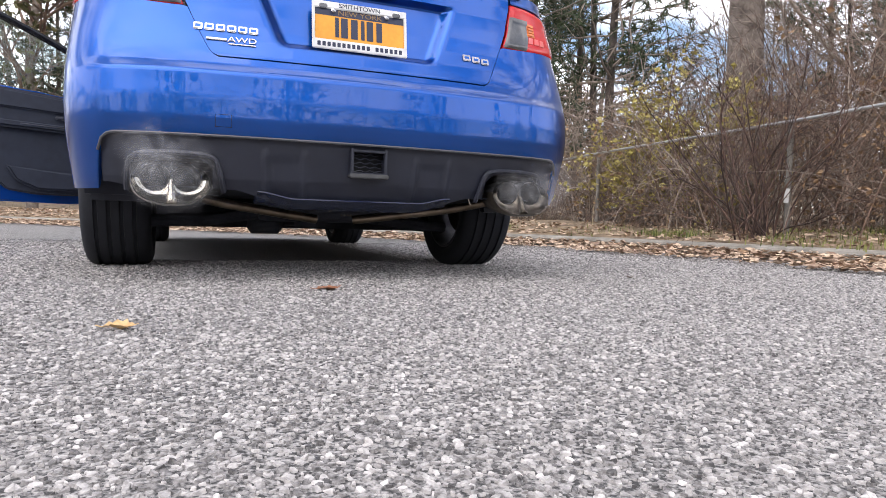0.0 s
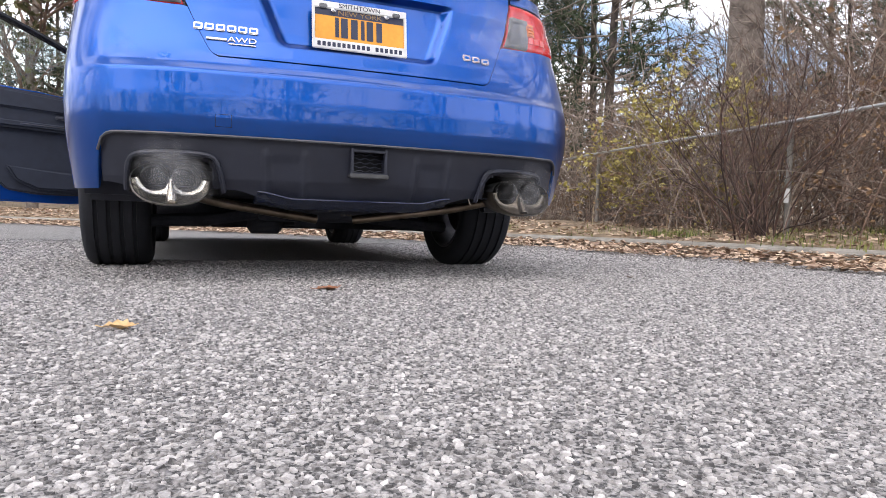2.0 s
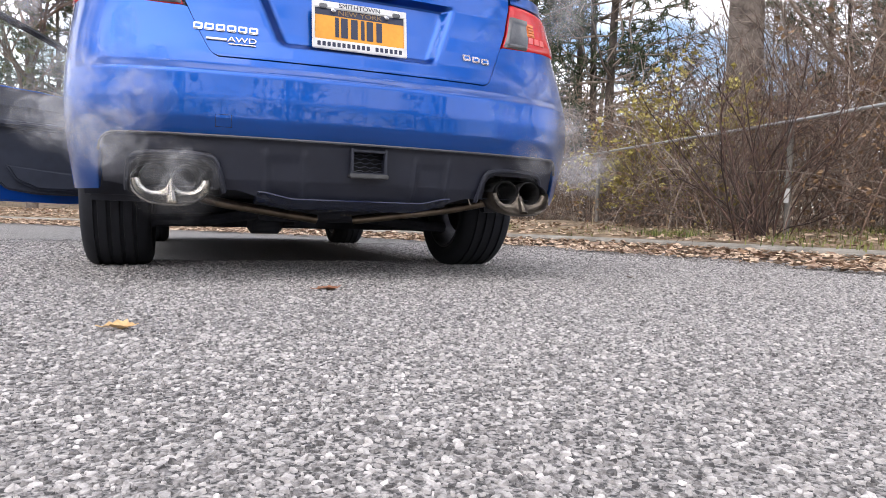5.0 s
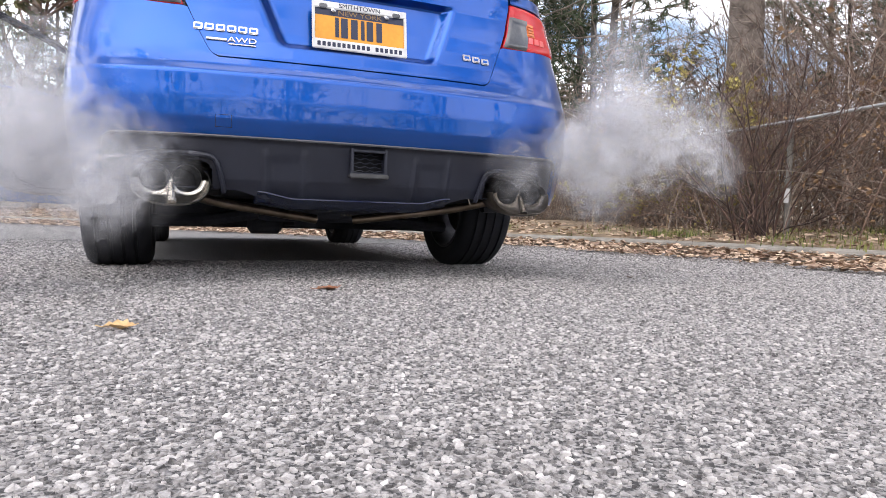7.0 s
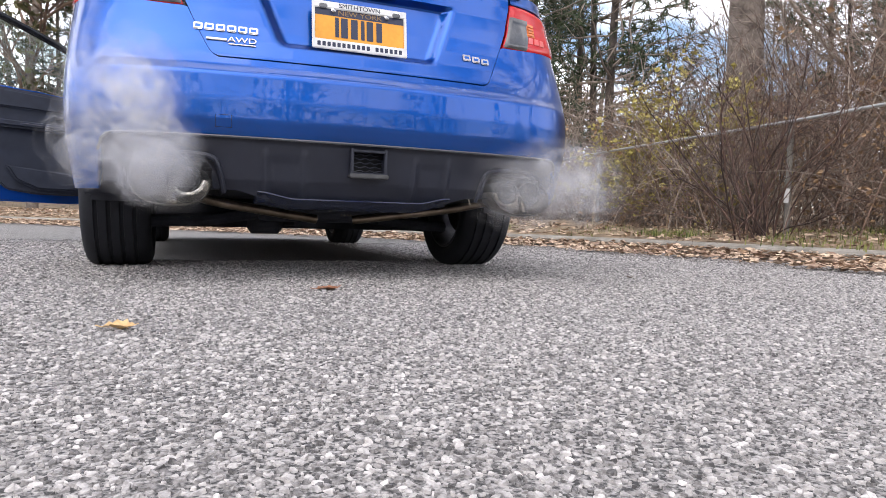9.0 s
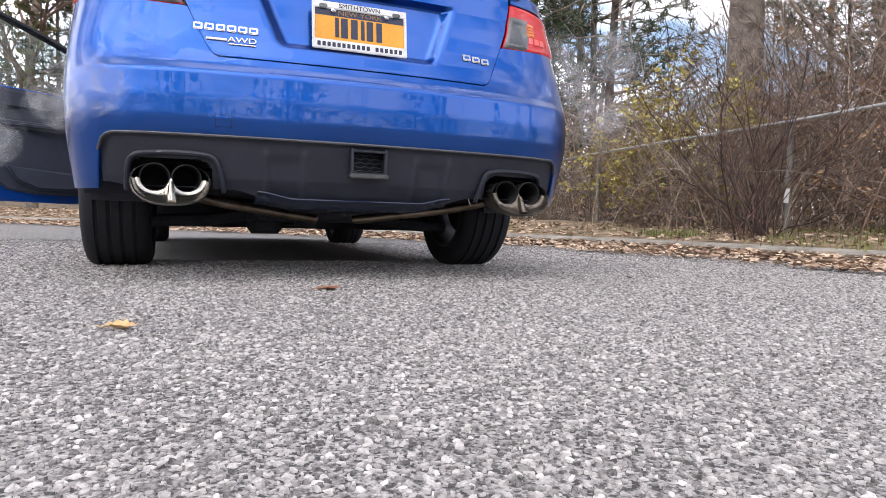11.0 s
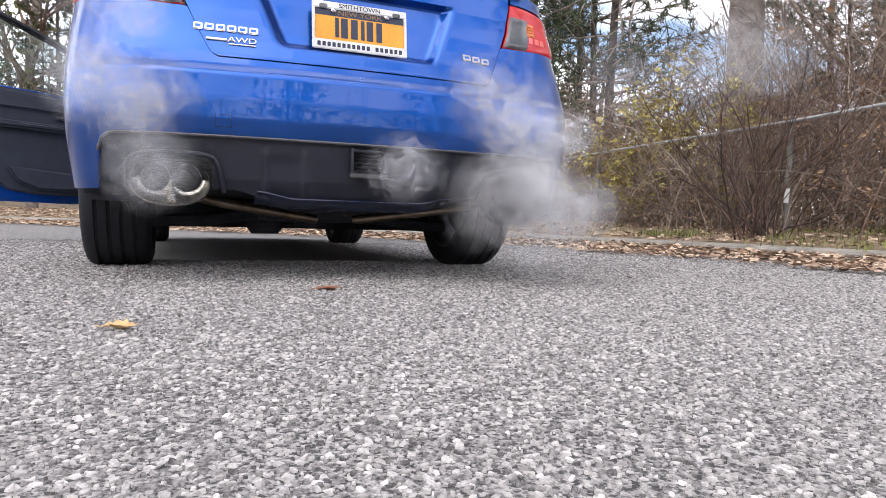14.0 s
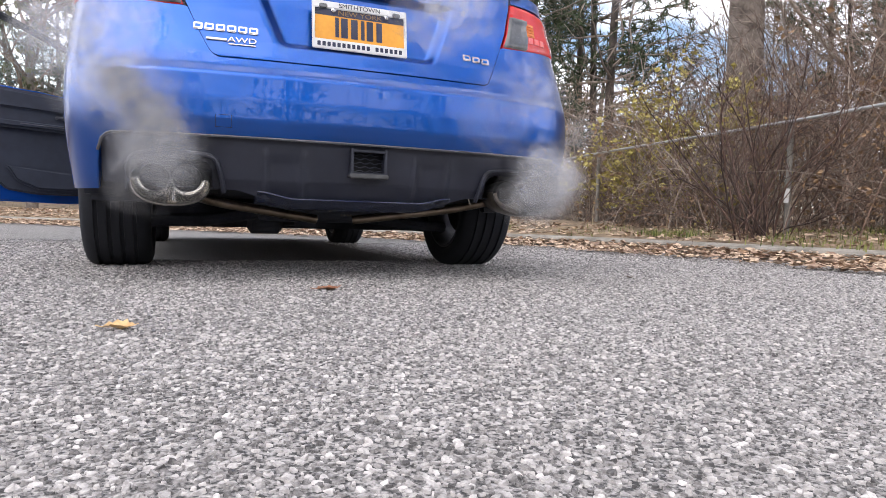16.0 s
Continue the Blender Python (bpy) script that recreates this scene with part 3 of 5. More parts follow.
smoothed(part("roof", sheet(lambda a, b: roof_at(a, 1.38 + 1.2 * b), 24, 20), PAINT, car))
smoothed(part("rear_window", sheet(lambda a, b: roof_at(0.06 + 0.88 * a, 0.70 + 0.66 * b), 20, 12), GLASS, car, "glass rear window"))
smoothed(part("windscreen", sheet(lambda a, b: roof_at(0.05 + 0.9 * a, 2.60 + 0.66 * b), 20, 12), GLASS, car, "glass windscreen"))
for side in (-1, 1):
    def cab(a, b, y0=0, y1=1):
        y = y0 + (y1 - y0) * a
        lo = shell(u_y(max(y, 0.7), side), belt(y))
        hi = roof_at(1.0 if side > 0 else 0.0, y)
        return lo.lerp(hi, b)
    part("pillar", sheet(lambda a, b: cab(a, b, 0.72, 1.25), 12, 8), PAINT, car)
    part("side_window", sheet(lambda a, b: cab(a, b, 1.26, 2.07), 10, 8), GLASS, car)
    part("pillar", sheet(lambda a, b: cab(a, b, 2.08, 2.18), 4, 8), GLOSS_BLACK, car)
    if side > 0:
        part("side_window", sheet(lambda a, b: cab(a, b, 2.19, 3.1), 10, 8), GLASS, car)
    smoothed(part("roof_rail", tube([roof_at(0.995 if side > 0 else 0.005, y) for y in np.linspace(0.7, 3.25, 30)], 0.024, 8), PAINT, car))
for x in (-0.38, 0.38):
    seat = part("front_seat", box_bm(x - 0.25, x + 0.25, 2.1, 2.65, 0.44, 0.62, 0.06), TRIM_GREY, car)
    part("seat_back", box_bm(x - 0.25, x + 0.25, -0.08, 0.08, 0, 0.72, 0.06, pose(0, 2.12, 0.58, 14, 0, 0)), TRIM_GREY, seat)
part("rear_bench", box_bm(-0.62, 0.62, 1.25, 1.75, 0.44, 0.62, 0.06), TRIM_GREY, car)
part("bench_back", box_bm(-0.62, 0.62, -0.07, 0.07, 0, 0.55, 0.05, pose(0, 1.3, 0.56, 16, 0, 0)), TRIM_GREY, car)
part("dashboard", box_bm(-0.68, 0.68, 2.85, 3.25, 0.62, 0.93, 0.06), TRIM_GREY, car)
part("steering_wheel", lathe([(0.18, -0.014), (0.194, 0), (0.18, 0.014), (0.166, 0)], 28, pose(-0.38, 2.78, 0.86, 65, 0, 0)), TRIM_GREY, car)
part("parcel_shelf", box_bm(-0.6, 0.6, 0.75, 1.2, 1.0, 1.03, 0.01), TRIM_GREY, car)

# tail lamps
for side in (-1, 1):
    def lamp(a, b, a0=0, a1=1, b0=0, b1=1):
        a, b = a0 + (a1 - a0) * a, b0 + (b1 - b0) * b
        z_in = 0.85 + 0.165 * b
        inner = u_x(float(np.interp(z_in, LID_Z, LID_X)) + 0.006)
        outer = u_y(0.44 - 0.10 * b)
        u = inner + (outer - inner) * a
        zl = 0.848 + 0.024 * step(a, 0.05, 0.9)
        return side * u, zl + (1.016 - 0.03 * a * a - zl) * b, 0.006 * (1 - step(min(a, 1 - a), 0, 0.03) * step(min(b, 1 - b), 0, 0.06))
    flip = (lambda f: f) if side > 0 else (lambda f: (lambda a, b: f(1 - a, b)))
    lp = smoothed(part("tail_lamp", skin(flip(lambda a, b: lamp(a, b)), 40, 20, 0.02, 0.004), LENS_RED, car, "red tail lamp with smoked and amber sections"), 40)
    def above(a, b):
        z = 1.020 + 0.038 * b
        inner = u_x(float(np.interp(z, LID_Z, LID_X)) + 0.006)
        return side * (inner + (u_y(0.64) - inner) * a), z, 0.0
    smoothed(part("lamp_shoulder", skin(flip(above), 30, 8), PAINT, car), 30)
    smoothed(part("reversing_lens", skin(flip(lambda a, b: lamp(a, b, 0.006, 0.185, 0.015, 0.72)), 16, 12, 0.004, 0.0065), LENS_SMOKE, lp, "smoked grey reversing lens"))
    smoothed(part("indicator_lens", skin(flip(lambda a, b: lamp(a, b, 0.175, 0.255, 0.36, 0.66)), 10, 8, 0.004, 0.0065), LENS_AMBER, lp, "amber indicator lens"))
    for k in range(4):
        smoothed(part("indicator_rib", skin(flip(lambda a, b: lamp(a, b, 0.182, 0.248, 0.38 + 0.07 * k, 0.405 + 0.07 * k)), 6, 2, 0.003, 0.009), LENS_AMBER, lp))
    for k in range(3):
        smoothed(part("reflector_bar", skin(flip(lambda a, b: lamp(a, b, 0.19 + 0.06 * k, 0.235 + 0.06 * k, 0.20, 0.34)), 6, 3, 0.003, 0.0065), material("lens_highlight", (0.75, 0.10, 0.09), (0.85, 0.16, 0.14), 50, 0.1, 0, 0.2, coat=1.0), lp))


# ---- writing, badges and plate ----
def lettering(name, text, size, m, mat_, parent, depth=0.001, label="", wide=1.0):
    cu = bpy.data.curves.new(name, "FONT")
    cu.body, cu.size, cu.extrude, cu.align_x, cu.align_y = text, size, depth, "CENTER", "CENTER"
    tmp = new(name, cu)
    bpy.context.view_layer.update()
    me = bpy.data.meshes.new_from_object(tmp.evaluated_get(bpy.context.evaluated_depsgraph_get()))
    bpy.data.objects.remove(tmp)
    me.transform(m @ Matrix.Diagonal((wide, 1, 1, 1)))
    me.materials.clear()
    me.materials.append(mat_)
    ob = new(name, me)
    ob.parent = parent
    return tagged(ob, label) if label else ob


plate_m = pose(0.012, 0.095, 0.8315, 82, 0, 0)      # local x right, y up the plate, z to the rear
plate = thing("number_plate", "gold number plate with dark characters in a white dealer frame", "number plate", plate_m)
HW, HH = 0.1585, 0.0795
part("plate", box_bm(-0.152, 0.152, -0.072, 0.072, -0.002, 0.001, 0.0006), PLATE_GOLD, plate, "gold plate sheet")
part("plate_band", box_bm(-0.150, 0.150, 0.034, 0.074, 0.0004, 0.0016), PLATE_NAVY, plate, "dark blue upper band")
bars = [(-HW, HW, 0.0555, HH), (-HW, HW, -HH, -0.0465), (-HW, -0.1485, -0.05, 0.06), (0.1485, HW, -0.05, 0.06)]
part("plate_frame", joined(*[bm_tuple(box_bm(a, b, c, d, 0.001, 0.0065 + 0.0003 * i, 0.0025)) for i, (a, b, c, d) in enumerate(bars)]), WHITE_PLASTIC, plate, "white plastic surround")
lettering("place_name", "SMITHTOWN", 0.0205, pose(-0.002, 0.0675, 0.0074), PLATE_NAVY, plate, 0.0005, "dark blue lettering", 1.12)
lettering("state_name", "NEW YORK", 0.0225, pose(0.0, 0.0455, 0.0024), material("faded_gold_letters", (0.20, 0.13, 0.05), (0.30, 0.19, 0.08), 20, 0.5, 0, 0), plate, 0.0005, "faded gold lettering", 1.25)
x = -0.083
for w in (0.017, 0.031, 0.031, 0.017, 0.031, 0.027):
    part("plate_character", box_bm(x, x + w * 0.72, -0.036, 0.030, 0.001, 0.0026, 0.0008), PLATE_NAVY, plate)
    x += w + 0.002
x = -0.142
for i, w in enumerate((0.0135,) * 11 + (0.011,) + (0.0135,) * 6):
    if i != 11:
        part("dealer_character", box_bm(x, x + w * 0.78, -0.0705, -0.0560, 0.0062, 0.0078, 0.0006), PLATE_NAVY, plate)
    x += w + 0.0026
for sx in (-0.089, 0.089):
    smoothed(part("plate_screw", lathe([(0.0, 0.0015), (0.007, 0.0015), (0.008, 0.006), (0.004, 0.0085), (0.0, 0.0085)], 14, pose(sx, 0.0505, 0.002)), CHROME, plate, "bright plate screw"))
for sx in (-0.122, 0.122):
    smoothed(part("frame_clip", box_bm(sx - 0.013, sx + 0.013, 0.054, 0.069, 0.005, 0.0095, 0.003), LENS_SMOKE, plate))


def on_lid(x, z):
    p = shell(u_x(x), z)
    t = shell(u_x(x + 0.02), z) - shell(u_x(x - 0.02), z)
    v = shell(u_x(x), z + 0.02) - shell(u_x(x), z - 0.02)
    t.normalize()
    n = t.cross(v).normalized()
    v = n.cross(t)
    m = Matrix((t, v, n)).transposed().to_4x4()
    m.translation = p + n * 0.001
    return m


def badge_shapes(name, x0, x1, z0, z1, count, label):
    """A maker's mark as plain raised shapes."""
    w = (x1 - x0) / count
    for i in range(count):
        m = on_lid(x0 + w * (i + 0.5), z0 + (z1 - z0) * (i + 0.5) / count)
        bm = box_bm(-w * 0.42, w * 0.42, -0.0115, 0.0115, 0, 0.004, 0.0025)
        hole = box_bm(-w * 0.24, w * 0.24, -0.0045, 0.0045, 0.0038, 0.0046, 0.0004, m)
        bm.transform(m)
        b = part(name, bm, CHROME, lid, label)
        part("badge_inlay", hole, PAINT, b)


badge_shapes("badge_shape", -0.517, -0.323, 0.783, 0.781, 6, "chrome badge shape")
badge_shapes("model_badge_shape", 0.366, 0.476, 0.785, 0.777, 3, "chrome model badge shape")
part("badge_bar", box_bm(-0.030, 0.030, -0.004, 0.004, 0, 0.0035, 0.0012, on_lid(-0.447, 0.745)), CHROME, lid)
lettering("badge_letters", "AWD", 0.026, on_lid(-0.372, 0.746) @ pose(0, 0, 0.0015), CHROME, lid, 0.0015, "chrome letters", 1.35)
part("badge_bar", box_bm(-0.04, 0.04, -0.002, 0.002, 0, 0.0025, 0.0008, on_lid(-0.372, 0.732)), CHROME, lid)

# the car stands a little to the side
car.location.x = 0.012

# ---- the open driver's door ----
DOOR = Matrix.Translation((-0.872, 3.15, 0)) @ Matrix.Rotation(radians(-158), 4, "Z")
door = new("driver_door")
door.parent, door.matrix_local = car, DOOR
tagged(door, "driver door swung wide open, dark trim inside")
BELT = lambda s: 0.925 + 0.085 * s
bm = bmesh.new()
out = [(0.0, 0.30), (0.02, 0.262), (0.5, 0.262), (1.0, 0.272), (1.06, 0.30), (1.12, 0.60), (1.13, 1.015), (0.6, BELT(0.6)), (0.0, 0.925)]
for y in (-0.055, 0.055):
    bm.faces.new([bm.verts.new((s, y, z)) for s, z in out])
bm.verts.ensure_lookup_table()
k = len(out)
for i in range(k):
    bm.faces.new((bm.verts[i], bm.verts[(i + 1) % k], bm.verts[k + (i + 1) % k], bm.verts[k + i]))
bmesh.ops.bevel(bm, geom=bm.edges[:], offset=0.018, segments=3, affect="EDGES")
smoothed(part("door_panel", bm, PAINT, door, "blue door skin"), 40)
INNER = 1        # side of the door that faces the cabin


def trim_piece(name, outline, y0, y1, mat_, bevel=0.012, label=""):
    bm = bmesh.new()
    for y in (y0, y1):
        bm.faces.new([bm.verts.new((s, y, z)) for s, z in outline])
    bm.verts.ensure_lookup_table()
    k = len(outline)
    for i in range(k):
        bm.faces.new((bm.verts[i], bm.verts[(i + 1) % k], bm.verts[k + (i + 1) % k], bm.verts[k + i]))
    bmesh.ops.recalc_face_normals(bm, faces=bm.faces[:])
    bmesh.ops.bevel(bm, geom=bm.edges[:], offset=bevel, segments=3, affect="EDGES")
    return smoothed(part(name, bm, mat_, door, label), 40)


trim_piece("door_trim", [(0.05, 0.36), (0.10, 0.315), (0.62, 0.315), (0.78, 0.34), (0.90, 0.45), (1.02, 0.66), (1.06, 0.99), (0.6, BELT(0.6) - 0.01), (0.05, 0.915)], 0.052, 0.085, TRIM_GREY, label="dark grey moulded door trim")
trim_piece("armrest", [(0.12, 0.71), (0.95, 0.73), (0.98, 0.76), (0.90, 0.785), (0.12, 0.765)], 0.084, 0.14, TRIM_GREY, 0.016)
trim_piece("upper_trim", [(0.06, 0.83), (1.03, 0.86), (1.05, 0.985), (0.06, 0.905)], 0.083, 0.105, TRIM_GREY, 0.01)
trim_piece("door_pocket", [(0.15, 0.345), (0.62, 0.345), (0.74, 0.40), (0.80, 0.50), (0.5, 0.47), (0.15, 0.44)], 0.083, 0.125, TRIM_GREY, 0.014)
trim_piece("trim_line", [(0.30, 0.742), (0.72, 0.752), (0.72, 0.758), (0.30, 0.748)], 0.138, 0.144, ALLOY, 0.001, "thin silver trim line")
trim_piece("pull_handle", [(0.36, 0.80), (0.52, 0.805), (0.52, 0.825), (0.36, 0.82)], 0.1, 0.118, ALLOY, 0.004)
trim_piece("door_reflector", [(0.385, 0.452), (0.415, 0.452), (0.415, 0.475), (0.385, 0.475)], 0.122, 0.132, WHITE_PLASTIC, 0.003, "small white door reflector")
frame_pts = spline([(0.02, 0.0, 1.06), (0.36, 0.0, 1.245), (0.79, 0.0, 1.425), (0.98, 0.0, 1.455), (1.10, 0.0, 1.43), (1.16, 0.0, 1.33), (1.15, 0.0, 1.0)], 0.05)
smoothed(part("window_frame", tube(frame_pts, 0.023, 8), GLOSS_BLACK, door, "black window frame"))
glass_outline = [(0.03, 0.95)] + [(p.x, p.z - 0.012) for p in frame_pts] + [(1.14, 1.0)]
bm = bmesh.new()
bm.faces.new([bm.verts.new((s, 0.0, z)) for s, z in glass_outline])
bmesh.ops.solidify(bm, geom=bm.faces[:], thickness=0.004)
dg = part("door_glass", bm, GLASS, door, "raised clear window glass")
dg.visible_shadow = False
part("wing_mirror", box_bm(0.06, 0.26, -0.20, -0.06, 0.96, 1.09, 0.03), PAINT, door)


# ---- vegetation builders ----
def np_mesh(name, verts, faces, mat_, smooth=False):
    """A mesh from arrays; all faces have the same number of corners."""
    verts, faces = np.asarray(verts, np.float32).reshape(-1, 3), np.asarray(faces, np.int32)
    n, k = faces.shape
    me = bpy.data.meshes.new(name)
    me.vertices.add(len(verts))
    me.vertices.foreach_set("co", verts.ravel())
    me.loops.add(n * k)
    me.loops.foreach_set("vertex_index", faces.ravel())
    me.polygons.add(n)
    me.polygons.foreach_set("loop_start", np.arange(0, n * k, k, dtype=np.int32))
    me.polygons.foreach_set("use_smooth", np.full(n, smooth))
    me.materials.append(mat_)
    me.update(calc_edges=True)
    return me


def unit(v):
    return v / (np.linalg.norm(v, axis=-1, keepdims=True) + 1e-9)


def grow(rng, p, d, length, r, plan, level, out):
    """One limb and, by plan, its own limbs. plan row: points, bend, pull up, limbs, least angle, most angle, shorter, thinner, first."""
    n, bend, pull, kids, a0, a1, shorter, thinner, first = plan[level]
    pts, dirs = [p], [d]
    for _ in range(n - 1):
        d = unit(d + rng.normal(size=3) * bend + np.array((0, 0, pull)))
        p = p + d * length / (n - 1)
        pts.append(p)
        dirs.append(d)
    end = 0.35 if level + 1 < len(plan) else 0.5
    out.setdefault(n, []).append((pts, np.linspace(r, r * end, n)))
    if level + 1 < len(plan):
        for _ in range(rng.poisson(kids)):
            t = rng.uniform(first, 1.0)
            i = min(int(t * (n - 1)), n - 2)
            f = t * (n - 1) - i
            q = pts[i] * (1 - f) + pts[i + 1] * f
            side = unit(np.cross(dirs[i], rng.normal(size=3)))
            a = radians(rng.uniform(a0, a1))
            grow(rng, q, unit(dirs[i] * math.cos(a) + side * math.sin(a)), length * shorter * rng.uniform(0.6, 1.25) * (1.15 - 0.5 * t), r * thinner * (1.1 - 0.4 * t), plan, level + 1, out)


def limbs_mesh(name, out, mat_, sides=3, thin=0.0):
    """All limbs as tapered tubes."""
    V, F, o = [], [], 0
    for n, rows in out.items():
        P = np.array([r[0] for r in rows])
        R = np.maximum(np.array([r[1] for r in rows]), thin)
        T = unit(np.gradient(P, axis=1))
        A = unit(np.cross(T, np.array((0.31, 0.77, 0.55))))
        B = np.cross(T, A)
        m = len(rows)
        ang = np.arange(sides) * 2 * math.pi / sides
        ring = P[:, :, None, :] + R[:, :, None, None] * (A[:, :, None, :] * np.cos(ang)[None, None, :, None] + B[:, :, None, :] * np.sin(ang)[None, None, :, None])
        V.append(ring.reshape(-1, 3))
        base = (np.arange(m) * n * sides)[:, None, None] + (np.arange(n - 1) * sides)[None, :, None]
        s = np.arange(sides)[None, None, :]
        t = (np.arange(sides) + 1)[None, None, :] % sides
        q = np.stack([base + s, base + t, base + sides + t, base + sides + s], -1).reshape(-1, 4) + o
        F.append(q)
        o += m * n * sides
    return np_mesh(name, np.concatenate(V), np.concatenate(F), mat_, True)


def tips_of(out, rng, per=2, least=0):
    """Points along the thin limbs, for leaves."""
    pts = []
    for n, rows in out.items():
        for p, r in rows:
            if r[0] < least or least == 0:
                for _ in range(per):
                    i = rng.integers(max(1, n // 2), n)
                    pts.append(p[i])
    return np.array(pts)


def leaf_mesh(name, centres, size, rng, mat_, long=1.6, droop=0.0, fold=0.25):
    """Small leaves folded along their middle, two faces each."""
    m = len(centres)
    L = rng.normal(size=(m, 3))
    L[:, 2] = L[:, 2] * 0.6 - droop
    L = unit(L)
    S = unit(np.cross(L, rng.normal(size=(m, 3))))
    N = np.cross(L, S)
    s = (size * rng.uniform(0.55, 1.35, (m, 1)))
    c = np.asarray(centres)
    V = np.stack([c, c + L * s * long * 0.5 + S * s * 0.5 + N * s * fold, c + L * s * long, c + L * s * long * 0.5 - S * s * 0.5 + N * s * fold], 1).reshape(-1, 3)
    b = np.arange(m)[:, None] * 4
    F = np.concatenate([b + np.array([[0, 1, 2]]), b + np.array([[0, 2, 3]])])
    return np_mesh(name, V, F, mat_)


def plant(name, label, category, group, parts, m):
    t = thing(name, label, category, m, group)
    for pname, me in parts:
        ob = new(pname, me)
        ob.parent = t
        if pname != "trunk":
            tagged(ob, kind="stuff")
    return t


def bank(x, y):
    """Height of the verge at a place."""
    best = min(range(len(KERB_LINE)), key=lambda i: (KERB_LINE[i].x - x) ** 2 + (KERB_LINE[i].y - y) ** 2)
    off = (Vector((x, y, 0)) - KERB_LINE[best]).dot(out_of(KERB_LINE, best))
    return float(np.interp(off, [0.155] + [q[0] for q in VERGE_PROFILE[1:]], [q[1] for q in VERGE_PROFILE])) - 0.02


#           n  bend pull kids a0 a1 shorter thinner first
CANES = [(9, 0.10, -0.015, 6, 20, 55, 0.45, 0.55, 0.15), (6, 0.16, 0.0, 5, 25, 65, 0.5, 0.6, 0.1), (4, 0.2, 0.0, 0, 0, 0, 0, 0, 0)]
FANNED = [(10, 0.11, -0.03, 6, 20, 60, 0.45, 0.5, 0.25), (6, 0.18, 0.0, 5, 25, 70, 0.5, 0.6, 0.15), (4, 0.22, 0.0, 0, 0, 0, 0, 0, 0)]
ARCHING = [(11, 0.13, -0.07, 4, 25, 80, 0.45, 0.6, 0.2), (6, 0.2, -0.03, 4, 25, 75, 0.5, 0.65, 0.1), (4, 0.25, 0, 0, 0, 0, 0, 0, 0)]
BARE = [(10, 0.05, 0.03, 15, 30, 65, 0.48, 0.42, 0.22), (7, 0.14, 0.05, 7, 25, 60, 0.48, 0.5, 0.2), (5, 0.2, 0.04, 5, 25, 60, 0.5, 0.55, 0.15), (4, 0.22, 0.02, 0, 0, 0, 0, 0, 0)]


def shrub_parts(seed, plan, canes, length, radius, lean, mat_, leaf=None, leaf_size=0.03, per=1, spread=0.25):
    rng = np.random.default_rng(seed)
    out = {}
    for _ in range(canes):
        a = rng.uniform(0, 2 * math.pi)
        t = radians(abs(rng.normal(0, lean)))
        d = np.array((math.cos(a) * math.sin(t), math.sin(a) * math.sin(t), math.cos(t)))
        p = np.array((rng.normal(0, spread), rng.normal(0, spread), -0.05))
        grow(rng, p, d, length * rng.uniform(0.55, 1.15), radius * rng.uniform(0.6, 1.2), plan, 0, out)
    n0 = plan[0][0]
    res = [("woody_base", limbs_mesh("woody_base", {n0: out[n0]}, mat_, 4, 0.0012)), ("twig_mass", limbs_mesh("twig_mass", {k: v for k, v in out.items() if k != n0}, mat_, 3, 0.0012))]
    if leaf:
        c = tips_of(out, rng, per, radius * 0.45)
        res.append(("leaves", leaf_mesh("leaves", c, leaf_size, rng, leaf, 1.25, 0.2)))
    return res


def tree_parts(seed, height, radius, plan, leaf=None, leaf_size=0.05, per=1, lean=0.04, bark=None, twig=None):
    rng = np.random.default_rng(seed)
    out = {}
    d = unit(np.array((rng.normal(0, lean), rng.normal(0, lean), 1.0)))
    grow(rng, np.array((0, 0, -0.15)), d, height, radius, plan, 0, out)
    trunk = {k: [v[0]] for k, v in list(out.items())[:1]}
    n0 = plan[0][0]
    rest = {k: (v[1:] if k == n0 else v) for k, v in out.items()}
    rest = {k: v for k, v in rest.items() if v}
    res = [("trunk", limbs_mesh("trunk", trunk, bark or BARK, 12)), ("crown", limbs_mesh("crown", rest, twig or TWIG_GREY, 3, 0.0016))]
    if leaf:
        c = tips_of(rest, rng, per, radius * 0.3)
        res.append(("foliage", leaf_mesh("foliage", c, leaf_size, rng, leaf, 1.4, 0.1)))
    return res


